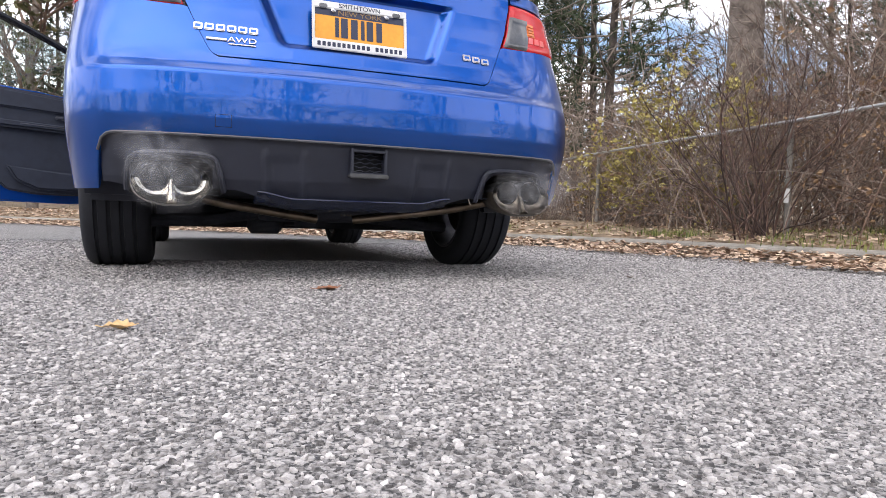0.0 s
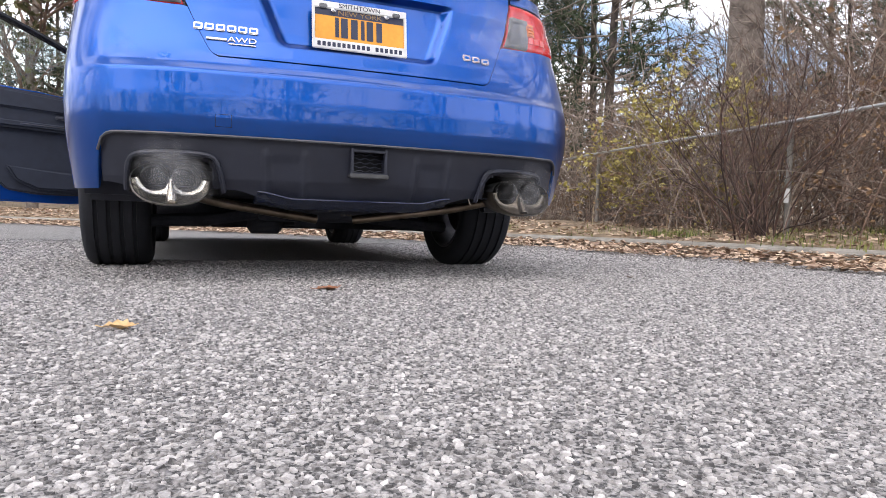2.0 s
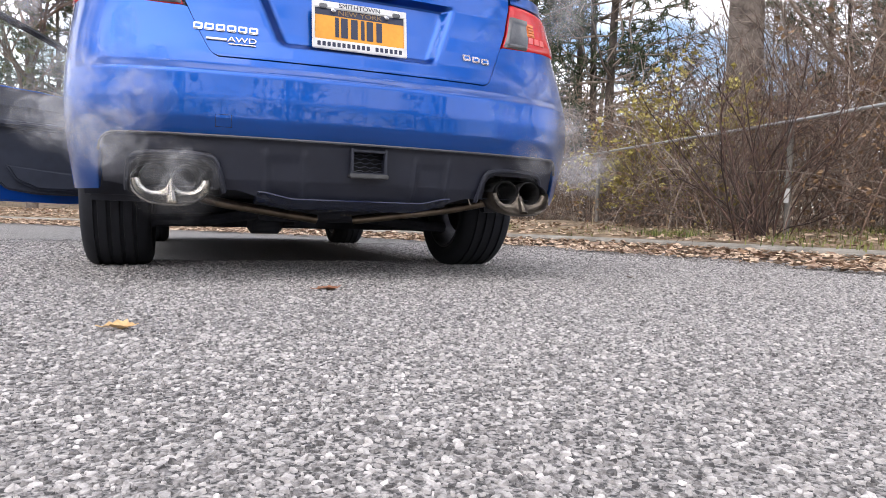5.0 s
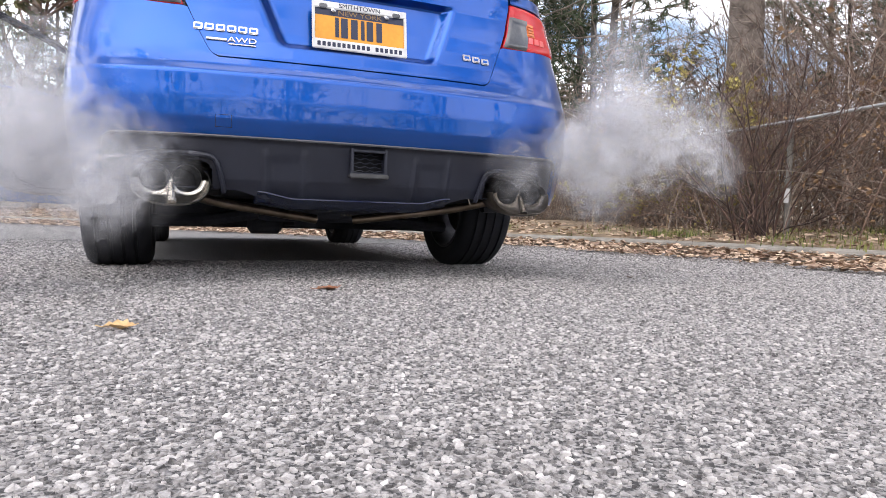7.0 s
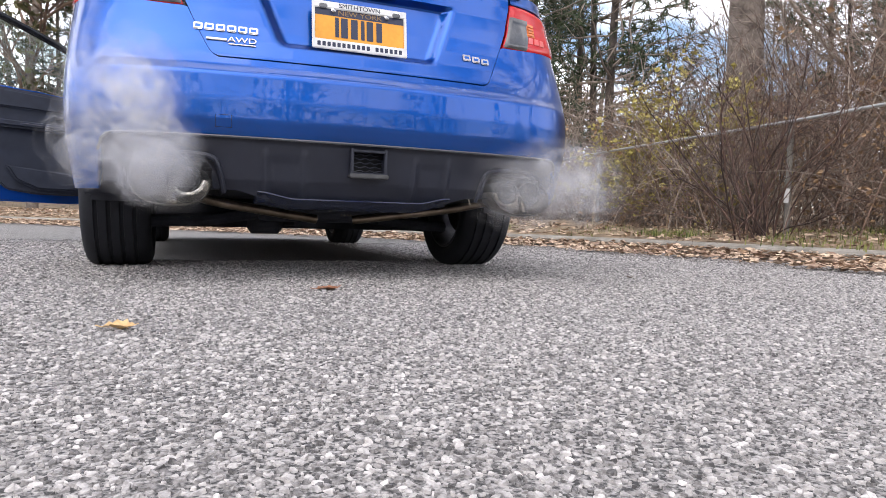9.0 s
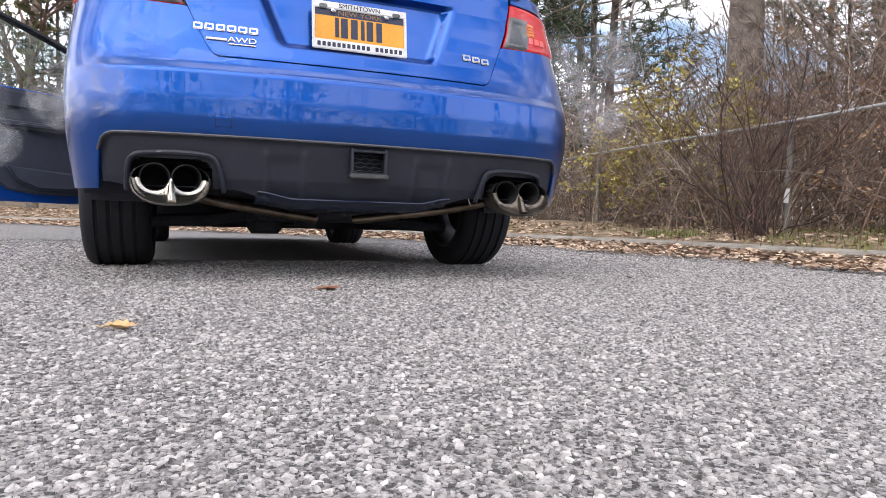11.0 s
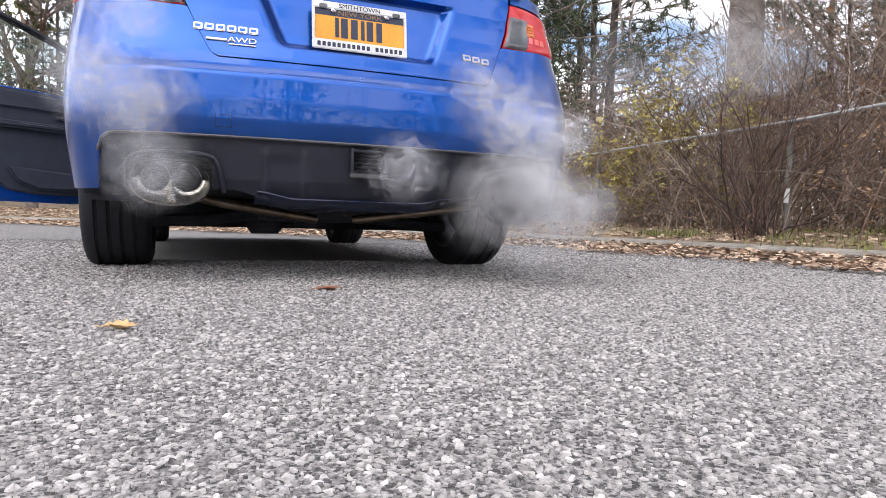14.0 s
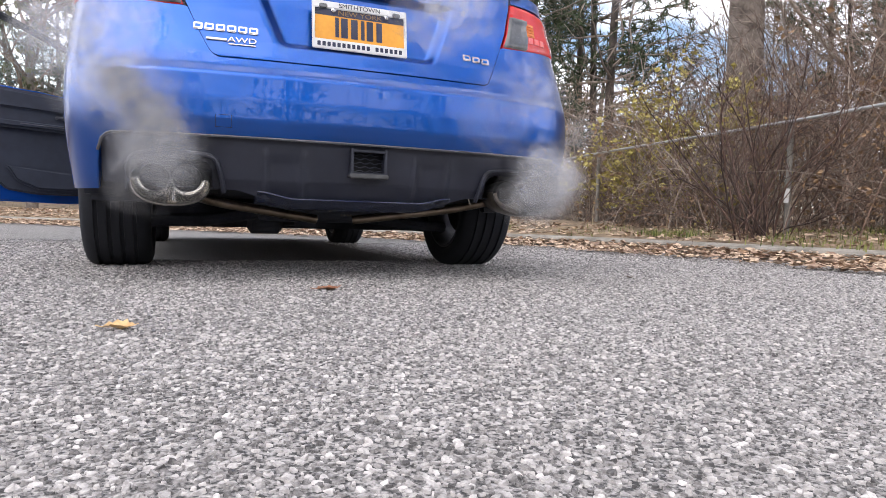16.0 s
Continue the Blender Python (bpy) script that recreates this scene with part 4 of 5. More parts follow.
def pine_parts(seed, height, radius, clear=0.25, full=1.0):
    """A pine: straight trunk, whorls of limbs, tufts of needles."""
    rng = np.random.default_rng(seed)
    trunk = {8: [([np.array((math.sin(i * 1.1) * 0.04, math.cos(i) * 0.04, -0.15 + height * i / 7)) for i in range(8)], np.linspace(radius, radius * 0.2, 8))]}
    out, tufts = {}, []
    for _ in range(int(46 * full)):
        h = rng.uniform(clear, 0.99)
        a = rng.uniform(0, 2 * math.pi)
        ln = height * 0.26 * (1.12 - h) * rng.uniform(0.6, 1.2) + 0.3
        p, d = np.array((0, 0, height * h)), unit(np.array((math.cos(a), math.sin(a), rng.uniform(-0.05, 0.35))))
        grow(rng, p, d, ln, 0.028 * (1.2 - h), [(6, 0.10, 0.02, 6, 25, 65, 0.4, 0.6, 0.3), (4, 0.15, 0.03, 0, 0, 0, 0, 0, 0)], 0, out)
    for n, rows in out.items():
        for pts, r in rows:
            for i in range(max(1, n // 3), n):
                if rng.random() < 0.85:
                    tufts.append(pts[i])
    tufts = np.array(tufts)
    m = 14
    c = np.repeat(tufts, m, 0)
    k = len(c)
    D = unit(rng.normal(size=(k, 3)) + np.array((0, 0, 0.25)))
    S = unit(np.cross(D, rng.normal(size=(k, 3)))) * 0.011
    L = D * rng.uniform(0.10, 0.22, (k, 1))
    V = np.stack([c - S, c + S, c + L], 1).reshape(-1, 3)
    F = np.arange(k * 3).reshape(-1, 3)
    return [("trunk", limbs_mesh("trunk", trunk, BARK_DARK, 10)), ("branchwork", limbs_mesh("branchwork", out, TWIG_GREY, 3)), ("needles", np_mesh("needles", V, F, NEEDLES))]


# ---- chain-link fence behind the verge ----
FENCE = [(4.5, -4.2), (4.02, -1.1), (4.187, 2.02), (4.467, 5.15), (4.745, 8.3), (5.0, 11.4)]
FENCE_TOP = 1.13
fence = thing("chain_link_fence", "rusting grey chain-link fence with a bent top rail, overgrown by brush", "fence")
for x, y in FENCE:
    z = bank(x, y)
    part("fence_post", joined(tube([(x, y, z - 0.1), (x, y, FENCE_TOP + 0.02)], 0.024, 10), tube([(x, y, FENCE_TOP + 0.02), (x, y, FENCE_TOP + 0.05)], [0.028, 0.008], 10)), POST, fence)
rail_pts = spline([(x - 0.03, y, FENCE_TOP + (0.012 if i % 2 else -0.012)) for i, (x, y) in enumerate(FENCE)], 0.4)
smoothed(part("fence_rail", tube(rail_pts, 0.0145, 8), GALV, fence, "weathered pale top rail"))
wires = {2: []}
for i in range(len(FENCE) - 1):
    (xa, ya), (xb, yb) = FENCE[i], FENCE[i + 1]
    ln = math.hypot(xb - xa, yb - ya)
    for k in range(int((ln + 1.0) / 0.075)):
        for s in (1, -1):
            u0 = k * 0.075 - (1.0 if s > 0 else 0.0)
            u1 = u0 + s * 1.0
            z0, z1 = 0.2, FENCE_TOP - 0.01
            a, b = (u0, z0), (u1, z1)
            if s < 0:
                a, b = (u0, z0), (u0 - 1.0, z1)
            # clip to the bay
            def clip(a, b):
                t0, t1 = 0.0, 1.0
                du = b[0] - a[0]
                for lim, sg in ((0.0, 1), (ln, -1)):
                    if (a[0] - lim) * sg < 0 and (b[0] - lim) * sg < 0:
                        return None
                    t = (lim - a[0]) / du
                    if (a[0] - lim) * sg < 0:
                        t0 = max(t0, t)
                    elif (b[0] - lim) * sg < 0:
                        t1 = min(t1, t)
                return (a[0] + du * t0, a[1] + (b[1] - a[1]) * t0), (a[0] + du * t1, a[1] + (b[1] - a[1]) * t1)
            c = clip(a, b)
            if c:
                w = [np.array((xa + (xb - xa) * q[0] / ln + 0.003 * s, ya + (yb - ya) * q[0] / ln, q[1])) for q in c]
                wires[2].append((w, np.array((0.0017, 0.0017))))
mesh_part = new("fence_mesh", limbs_mesh("fence_mesh", wires, RUST_WIRE, 3))
mesh_part.parent = fence
tagged(mesh_part, "rusty diamond wire mesh", kind="stuff")

part("post_tag", box_bm(-0.02, 0.02, -0.006, 0.0, 0.0, 0.12, 0.003, pose(4.13, 1.99, 0.44, 0, 4, -35)), WHITE_PLASTIC, fence, "small white tag wired to the post")

# ---- shrubs and trees ----
rngp = np.random.default_rng(11)


def scatter(parts_list, names, places, label, category, group, scale=(0.85, 1.2)):
    for i, (x, y) in enumerate(places):
        t = plant(names, label, category, group, parts_list[i % len(parts_list)], pose(x, y, bank(x, y), 0, 0, rngp.uniform(0, 360)))
        s = rngp.uniform(*scale)
        t.scale = (s, s, s)


# the many-stemmed shrub by the kerb
plant("bare_shrub", "many-stemmed bare shrub with dark reddish canes by the kerb", "shrub", "roadside shrubs",
      shrub_parts(21, FANNED, 34, 1.65, 0.0095, 27, TWIG_DARK, spread=0.12), pose(4.02, 2.1, bank(4.02, 2.1)))
canes = [shrub_parts(s, CANES, 30, 2.3, 0.011, 20, TWIG) for s in (31, 32, 33)]
arches = [shrub_parts(s, ARCHING, 34, 2.05, 0.008, 34, TWIG_GREY, spread=0.4) for s in (41, 42, 43)]
arches_leafy = [shrub_parts(s, ARCHING, 28, 1.6, 0.007, 36, TWIG, BROWN_LEAF, 0.030, 2, 0.4) for s in (51, 52)]
yellow = [shrub_parts(s, CANES, 20, 1.6, 0.009, 22, TWIG_GREY, YELLOW, 0.052, 5, 0.25) for s in (61, 62)]

scatter(arches, "bramble", [(5.1, 3.5), (5.2, 5.4), (6.0, 5.2), (5.2, 6.9), (5.3, 6.4), (3.8, 7.2), (5.0, 7.8), (5.7, 4.4), (5.6, 2.3), (5.5, 0.7), (6.0, -0.4), (3.4, 8.3), (2.2, 9.6), (6.6, 1.5)],
        "tangle of arching bare grey-brown bramble stems on the bank", "bramble", "roadside shrubs")
scatter(canes, "bare_shrub", [(5.7, 0.9), (5.9, 1.7), (6.4, 2.3), (6.6, 0.6), (7.2, 1.9), (5.9, 6.0), (7.2, 3.4), (6.4, 7.4), (6.3, 3.0), (6.9, 2.6), (7.6, 2.6), (6.3, 1.2), (7.4, 1.2), (8.2, 2.2), (8.4, 3.2), (3.0, 9.6), (0.6, 11.6), (5.8, 9.2)],
        "bare reddish-brown shrub standing behind the fence", "shrub", "roadside shrubs", (0.8, 1.1))
scatter(arches_leafy, "bramble", [(5.05, 2.7), (5.1, 5.9), (5.2, 4.4), (5.3, 0.0), (6.1, 0.9), (5.2, 7.5), (5.1, 3.7), (5.5, 3.1), (4.9, 1.0), (4.3, 8.0), (3.0, 8.9), (1.6, 10.6), (5.3, 1.5)],
        "bramble thicket with withered brown leaves still hanging", "bramble", "roadside shrubs")
scatter(yellow, "yellow_leaved_shrub", [(5.2, 4.5), (5.1, 5.1)], "shrub with thinning yellow-green autumn leaves by the fence", "shrub", "roadside shrubs", (0.95, 1.05))

plant("large_tree", "thick grey-barked trunk of a tall bare tree behind the fence", "tree", "",
      tree_parts(71, 13, 0.225, [(12, 0.02, 0.05, 13, 45, 85, 0.36, 0.3, 0.10)] + BARE[1:], lean=0.01), pose(5.62, 3.93, bank(5.62, 3.93)))
bare = [tree_parts(s, 7.5, 0.085, BARE) for s in (81, 82, 83)]
scatter(bare, "bare_tree", [(9.6, 5.4), (8.4, 2.4), (11.5, 3.6), (10.4, 0.4), (8.0, -0.8), (6.0, 12.0), (14.5, 6.0), (15, 0.5), (3.4, 14.0), (13.5, 2.2)],
        "slender leafless tree with a fine grey-brown crown", "tree", "bare roadside trees", (0.8, 1.5))
saplings = [tree_parts(s, 4.6, 0.028, [(9, 0.06, 0.02, 20, 25, 70, 0.42, 0.5, 0.1)] + BARE[1:], twig=TWIG_GREY) for s in (84, 85, 86)]
scatter(saplings, "sapling", [(6.6, 4.6), (7.4, 5.6), (8.2, 6.6), (6.2, 3.3), (7.0, 3.0), (6.6, 2.6), (8.2, 4.2)],
        "thin leafless sapling with fine tangled twigs", "sapling", "bare saplings", (0.75, 1.15))
pines = [pine_parts(s, 10, 0.105, c, f) for s, c, f in ((91, 0.05, 2.0), (92, 0.16, 1.3))]
scatter(pines, "pine_tree", [(6.8, 8.2), (7.4, 9.7), (8.4, 11.8), (6.4, 11.4), (12.8, 3.4), (16, 11), (9.2, 15.5), (-2.6, 17.6), (-6.4, 18.5), (-9.8, 19.5), (1.4, 19.5), (-4.4, 22.5), (18, 2), (-13, 21)],
        "dark green pine tree with open branches", "tree", "pine trees", (0.85, 1.2))
oaks = [tree_parts(s, 8.5, 0.13, BARE, OLIVE_LEAF, 0.10, 7, twig=TWIG) for s in (101, 102)]
scatter(oaks, "oak_tree", [(-3.8, 15.4), (-6.6, 16.6), (-1.0, 14.6), (-9, 17.6), (0.8, 16.0), (-11.5, 19.0)],
        "tree with sparse withered leaves against the bright sky", "tree", "far trees", (0.8, 1.15))
small = plant("cedar_tree", "small dark green cedar among bare brush", "tree", "pine trees", pines[0], pose(7.5, 4.05, bank(7.5, 4.05)))
small.scale = (0.45, 0.45, 0.42)
# trees across the road behind the camera, mirrored in the paint
rng = np.random.default_rng(29)
for i in range(26):
    x = -34 + 2.6 * i + rng.uniform(-1.2, 1.2)
    y = -15 - rng.uniform(0, 9)
    src = bare if i % 3 == 0 else pines
    t = plant("bare_tree" if i % 3 == 0 else "pine_tree", "tall tree on the far side of the road", "tree", "trees across the road", src[i % 2], pose(x, y, 0, 0, 0, 50 * i))
    s = rng.uniform(0.7, 1.15)
    t.scale = (s, s, s)

# far woods all round: trunks and clumps too many to count
rng = np.random.default_rng(7)
V, F, o = [], [], 0
rows = {3: []}
for _ in range(900):
    a = rng.uniform(0, 2 * math.pi)
    r = rng.uniform(24, 60)
    b = np.array((r * math.sin(a) + 2, r * math.cos(a) + 2, -0.1))
    if (b[0] < 4 and b[1] < 16 and r < 30) or b[1] < -8:
        continue
    h = rng.uniform(5, 9)
    rows[3].append(([b, b + (rng.normal(0, 0.2), rng.normal(0, 0.2), h * 0.5), b + (rng.normal(0, 0.4), rng.normal(0, 0.4), h)], np.array((0.16, 0.11, 0.03)) * rng.uniform(0.5, 1.3)))
far = part("far_woods", ([(0, 0, -0.5)], []), BARK)
far.data = limbs_mesh("far_woods", rows, BARK, 5)
tagged(far, "distant leafless brown woods", "woods", kind="stuff")
a = rng.uniform(0, 2 * math.pi, 60000)
r = rng.uniform(24, 58, 60000)
c = np.stack([r * np.sin(a) + 2, r * np.cos(a) + 2, rng.uniform(0, 1, 60000) ** 2.4 * (3.6 + 1.2 * np.sin(a * 9) + 0.9 * np.sin(a * 23))], 1)
c = c[~((c[:, 0] < 4) & (c[:, 1] < 16) & (r < 30))]
brush = new("far_brush", leaf_mesh("far_brush", c, 0.3, rng, BROWN_LEAF, 1.5, 0.0, 0.3))
tagged(brush, "distant brown undergrowth between the trees", "brush", kind="stuff")

# ---- fallen leaves, grass and weeds ----
def dry_leaf(rng, n, size):
    """n curled dead leaves as arrays: seven corners each round a raised middle."""
    ang = np.linspace(0, 2 * math.pi, 8)[:-1][None, :] + rng.uniform(-0.2, 0.2, (n, 7))
    rad = np.array((1.0, 0.62, 0.85, 0.55, 0.9, 0.5, 0.8))[None, :] * rng.uniform(0.7, 1.2, (n, 7))
    s = size * rng.uniform(0.6, 1.3, (n, 1))
    x, y = np.cos(ang) * rad * s * 1.25, np.sin(ang) * rad * s * 0.8
    z = (x ** 2) / s * rng.uniform(-0.2, 0.4, (n, 1)) + (y ** 2) / s * rng.uniform(-0.2, 0.5, (n, 1)) + rng.uniform(-0.12, 0.12, (n, 7)) * s
    return np.concatenate([np.stack([x, y, z], -1), np.zeros((n, 1, 3))], 1)


def spun(v, rng, tilt):
    n = len(v)
    yaw, tl = rng.uniform(0, 2 * math.pi, n), rng.normal(0, tilt, n)
    x, y, z = v[..., 0], v[..., 1], v[..., 2]
    y, z = y * np.cos(tl)[:, None] - z * np.sin(tl)[:, None], y * np.sin(tl)[:, None] + z * np.cos(tl)[:, None]
    x, y = x * np.cos(yaw)[:, None] - y * np.sin(yaw)[:, None], x * np.sin(yaw)[:, None] + y * np.cos(yaw)[:, None]
    return np.stack([x, y, z], -1)


def litter(name, label, count, off0, off1, size, seed, y_least=-3.0, heap=0.03, power=1.0):
    rng = np.random.default_rng(seed)
    keep = [i for i, p in enumerate(KERB_LINE[:-1]) if p.y > y_least and p.x > -9]
    pos = []
    for _ in range(count):
        i = keep[int(rng.integers(len(keep)))]
        p = KERB_LINE[i].lerp(KERB_LINE[i + 1], rng.random())
        off = off0 + (off1 - off0) * rng.random() ** power
        q = p + out_of(KERB_LINE, i) * off
        if off > 0.01:
            z = float(np.interp(off, [0.0, 0.03, 0.155] + [v[0] for v in VERGE_PROFILE[1:]], [0.092, 0.100, 0.102] + [v[1] for v in VERGE_PROFILE[1:]]))
        else:
            z = 0.008 + heap * max(0, 1 + off / 0.5) * rng.random()
        pos.append((q.x, q.y, z + 0.012 + rng.random() * 0.012))
    v = spun(dry_leaf(rng, count, size), rng, 0.3) + np.array(pos)[:, None, :]
    b = np.arange(count)[:, None] * 8
    F = np.concatenate([b + np.array([[k, (k + 1) % 7, 7]]) for k in range(7)])
    ob = new(name, np_mesh(name, v.reshape(-1, 3), F, LEAF_DRY))
    return tagged(ob, label, "leaves", kind="stuff")


litter("gutter_leaves", "drift of dry brown fallen leaves along the gutter", 14000, -0.02, -0.85, 0.034, 5, power=1.9, heap=0.05)
litter("bank_leaves", "dry fallen leaves scattered over the bank", 8000, 0.17, 3.2, 0.036, 6, power=1.3)


def blades(name, label, centres, height, mat_, seed, width=0.004):
    rng = np.random.default_rng(seed)
    c = np.asarray(centres)
    n = len(c)
    a = rng.uniform(0, 2 * math.pi, n)
    h = height * rng.uniform(0.4, 1.2, n)
    ln = h * rng.uniform(0.1, 0.7, n)
    sx = np.stack([np.cos(a + 1.57), np.sin(a + 1.57), np.zeros(n)], 1) * width
    mid = c + np.stack([np.cos(a) * ln * 0.3, np.sin(a) * ln * 0.3, h * 0.6], 1)
    tip = c + np.stack([np.cos(a) * ln, np.sin(a) * ln, h * 0.95], 1)
    V = np.stack([c - sx, c + sx, mid + sx * 0.7, mid - sx * 0.7, tip], 1).reshape(-1, 3)
    b = np.arange(n)[:, None] * 5
    F = np.concatenate([b + np.array([[0, 1, 2]]), b + np.array([[0, 2, 3]]), b + np.array([[3, 2, 4]])])
    ob = new(name, np_mesh(name, V, F, mat_))
    return tagged(ob, label, "grass", kind="stuff")


rng = np.random.default_rng(8)
lawn = []
for _ in range(15000):
    x, y = rng.uniform(4.3, 9.0), rng.uniform(-3.0, 2.4)
    lawn.append((x, y, bank(x, y) + 0.01))
blades("lawn", "short green and straw-coloured lawn beyond the fence", lawn, 0.06, GRASS, 9, 0.005)
tuft = []
for cx, cy, n, s in ((3.72, 2.75, 260, 0.12), (3.64, 3.0, 140, 0.1), (3.9, 1.75, 60, 0.1), (3.8, 1.2, 120, 0.25), (3.85, 0.6, 150, 0.3), (3.5, 3.7, 100, 0.2), (2.9, 4.9, 60, 0.2)):
    for _ in range(n):
        x, y = rng.normal(cx, s), rng.normal(cy, s)
        tuft.append((x, y, max(0.1, bank(x, y) + 0.01)))
blades("grass_tufts", "green grass tufts on the leafy bank", tuft, 0.075, GRASS, 10, 0.004)
weeds = []
for _ in range(900):
    i = int(rng.integers(len(KERB_LINE) - 1))
    p = KERB_LINE[i] + out_of(KERB_LINE, i) * rng.uniform(0.3, 1.6)
    if p.y > -2 and p.x > -6:
        weeds.append((p.x, p.y, bank(p.x, p.y) + 0.01))
blades("dry_weeds", "dry straw-coloured weed stalks on the bank", weeds, 0.45, material("straw", (0.16, 0.115, 0.06), (0.42, 0.33, 0.20), 8, 0.7, 0, 0, per="island", spread=0.8), 12, 0.0035)


# two single leaves on the road
def lone_leaf(label, mat_, x, y, rz, size, curl, tilt):
    rng = np.random.default_rng(int(abs(x) * 1000))
    n = 21
    vs = [Vector((-1.15, 0, 0.02))]
    fs = []
    rows_ = 10
    for i in range(1, rows_):
        t = i / rows_
        w = (0.55 * math.sin(math.pi * t ** 0.8)) * (1 + 0.28 * math.sin(t * 24))
        for s in (-1, -0.5, 0, 0.5, 1):
            vs.append(Vector((-1 + 2 * t, s * w, abs(s) ** 1.4 * curl * w + 0.05 * math.sin(t * 9 + s * 2) + 0.18 * (2 * t - 1) ** 2)))
    vs.append(Vector((1.1, 0, 0.3)))
    for s in range(4):
        fs.append((0, 1 + s + 1, 1 + s))
        fs.append((len(vs) - 1, (rows_ - 2) * 5 + 1 + s, (rows_ - 2) * 5 + 2 + s))
    for i in range(rows_ - 2):
        for s in range(4):
            a_ = 1 + i * 5 + s
            fs.append((a_, a_ + 1, a_ + 6, a_ + 5))
    vs = [v * size for v in vs]
    lf = thing("fallen_leaf", label, "leaf", pose(x, y, 0.005, tilt, 0, rz), "single leaves on the road")
    bm = bmesh.new()
    vv = [bm.verts.new(v) for v in vs]
    for f in fs:
        bm.faces.new([vv[i] for i in f])
    bmesh.ops.recalc_face_normals(bm, faces=bm.faces[:])
    bmesh.ops.solidify(bm, geom=bm.faces[:], thickness=0.0006)
    smoothed(part("blade", bm, mat_, lf))
    part("stalk", tube([Vector((-1.6, 0.15, 0.1)) * size, Vector((-1.1, 0, 0.03)) * size, Vector((0, 0, 0.035)) * size, Vector((1, 0, 0.26)) * size], [0.0011, 0.001, 0.0008, 0.0004], 5), mat_, lf)


lone_leaf("curled tan dead leaf lying on the road", LEAF_TAN, -0.622, -0.715, -15, 0.029, 0.6, 8)
lone_leaf("flat reddish-brown dead leaf behind the car", material("rust_leaf", (0.20, 0.075, 0.035), (0.36, 0.16, 0.08), 40, 0.6, 0, 0.3), -0.118, -0.115, 10, 0.036, 0.3, 3)
lone_leaf("small dark dead leaf on the road", material("dark_leaf", (0.05, 0.032, 0.02), (0.12, 0.075, 0.045), 40, 0.6, 0, 0.3), 1.16, 0.15, 70, 0.026, 0.4, 3)

# ---- stone chips bedded in the road behind the car ----
def chip(rng, n, spread, k):
    """n flattish worn stones as arrays: k corners at the foot, k at the head."""
    ang = np.arange(k)[None, :] * 2 * math.pi / k + rng.uniform(-0.3, 0.3, (n, k))
    r = spread * rng.uniform(0.38, 1.0, (n, 1)) ** 1.5 * 1.5 * rng.uniform(0.75, 1.25, (n, k))
    sq = rng.uniform(0.6, 1.0, (n, 1))
    x, y = np.cos(ang) * r, np.sin(ang) * r * sq
    h = spread * rng.uniform(0.15, 0.55, (n, 1))
    tx, ty = rng.normal(0, 0.14, (n, 1)), rng.normal(0, 0.14, (n, 1))
    foot = np.stack([x, y, np.full_like(x, -0.003)], -1)
    top = np.stack([x * 0.68, y * 0.68, h + x * tx + y * ty], -1)
    v = np.concatenate([foot, top], 1)
    yaw = rng.uniform(0, 2 * math.pi, n)
    c, s = np.cos(yaw)[:, None], np.sin(yaw)[:, None]
    return np.stack([v[..., 0] * c - v[..., 1] * s, v[..., 0] * s + v[..., 1] * c, v[..., 2]], -1)


def chip_faces(n, k):
    b = np.arange(n)[:, None] * 2 * k
    sides = [b + np.array([[i, (i + 1) % k, k + (i + 1) % k, k + i]]) for i in range(k)]
    tops = [b + np.array([[4, 5, 6, 7]])] if k == 4 else [b + np.array([[6, 7, 8, 9]]), b + np.array([[6, 9, 10, 11]])]
    return np.concatenate(sides + tops)


rng = np.random.default_rng(4)


def chip_places(y0, y1, pitch):
    gx, gy = np.meshgrid(np.arange(-1.9, 3.5, pitch), np.arange(y0, y1, pitch))
    gx = gx + (np.arange(gx.shape[0]) % 2)[:, None] * pitch / 2
    pos = np.stack([gx.ravel(), gy.ravel()], 1) + rng.uniform(-0.45, 0.45, (gx.size, 2)) * pitch
    x, y = pos[:, 0], pos[:, 1]
    # the stretch of road behind the car and beside it, up to the kerb; none under the car
    return pos[(x > -0.62 - 0.25 * (y + 2.0)) & (x < -0.30 + 1.5 * (y + 2.0)) & (x < 3.35 - 0.02 * np.maximum(0, y) ** 2.2) & ((y < 1.2) | (x > 0.6) | (x < -0.85))]


pos = chip_places(-1.80, -0.85, 0.0086)
near = (pos[:, 1] < -1.40) & (np.abs(pos[:, 0] + 0.16) < 0.115)
loose = pos[near][:300]
pos = np.concatenate([pos[~near], pos[near][300:]])
for k, size, p in ((6, 0.0050, pos), (4, 0.0060, chip_places(-0.85, 0.1, 0.0114)), (4, 0.0070, chip_places(0.1, 1.2, 0.0142)), (4, 0.0102, chip_places(1.2, 3.6, 0.0215))):
    v = chip(rng, len(p), size, k) + np.concatenate([p, np.zeros((len(p), 1))], 1)[:, None, :]
    chips = new("stone_chips", np_mesh("stone_chips", v.reshape(-1, 3), chip_faces(len(p), k), CHIPS))
    chips.parent = road
    tagged(chips, "pale and dark grey stone chips bedded in the road", kind="stuff")
kinds = []
for k in range(10):
    kinds.append(np_mesh("stone_chip", chip(rng, 1, 0.0053, 6).reshape(-1, 3), chip_faces(1, 6), CHIPS_LOOSE))
for i, (x, y) in enumerate(loose):
    c = new("stone_chip", kinds[i % 10])
    c.parent = road
    c.matrix_basis = pose(x, y, 0, 0, 0, float(rng.uniform(0, 360)))


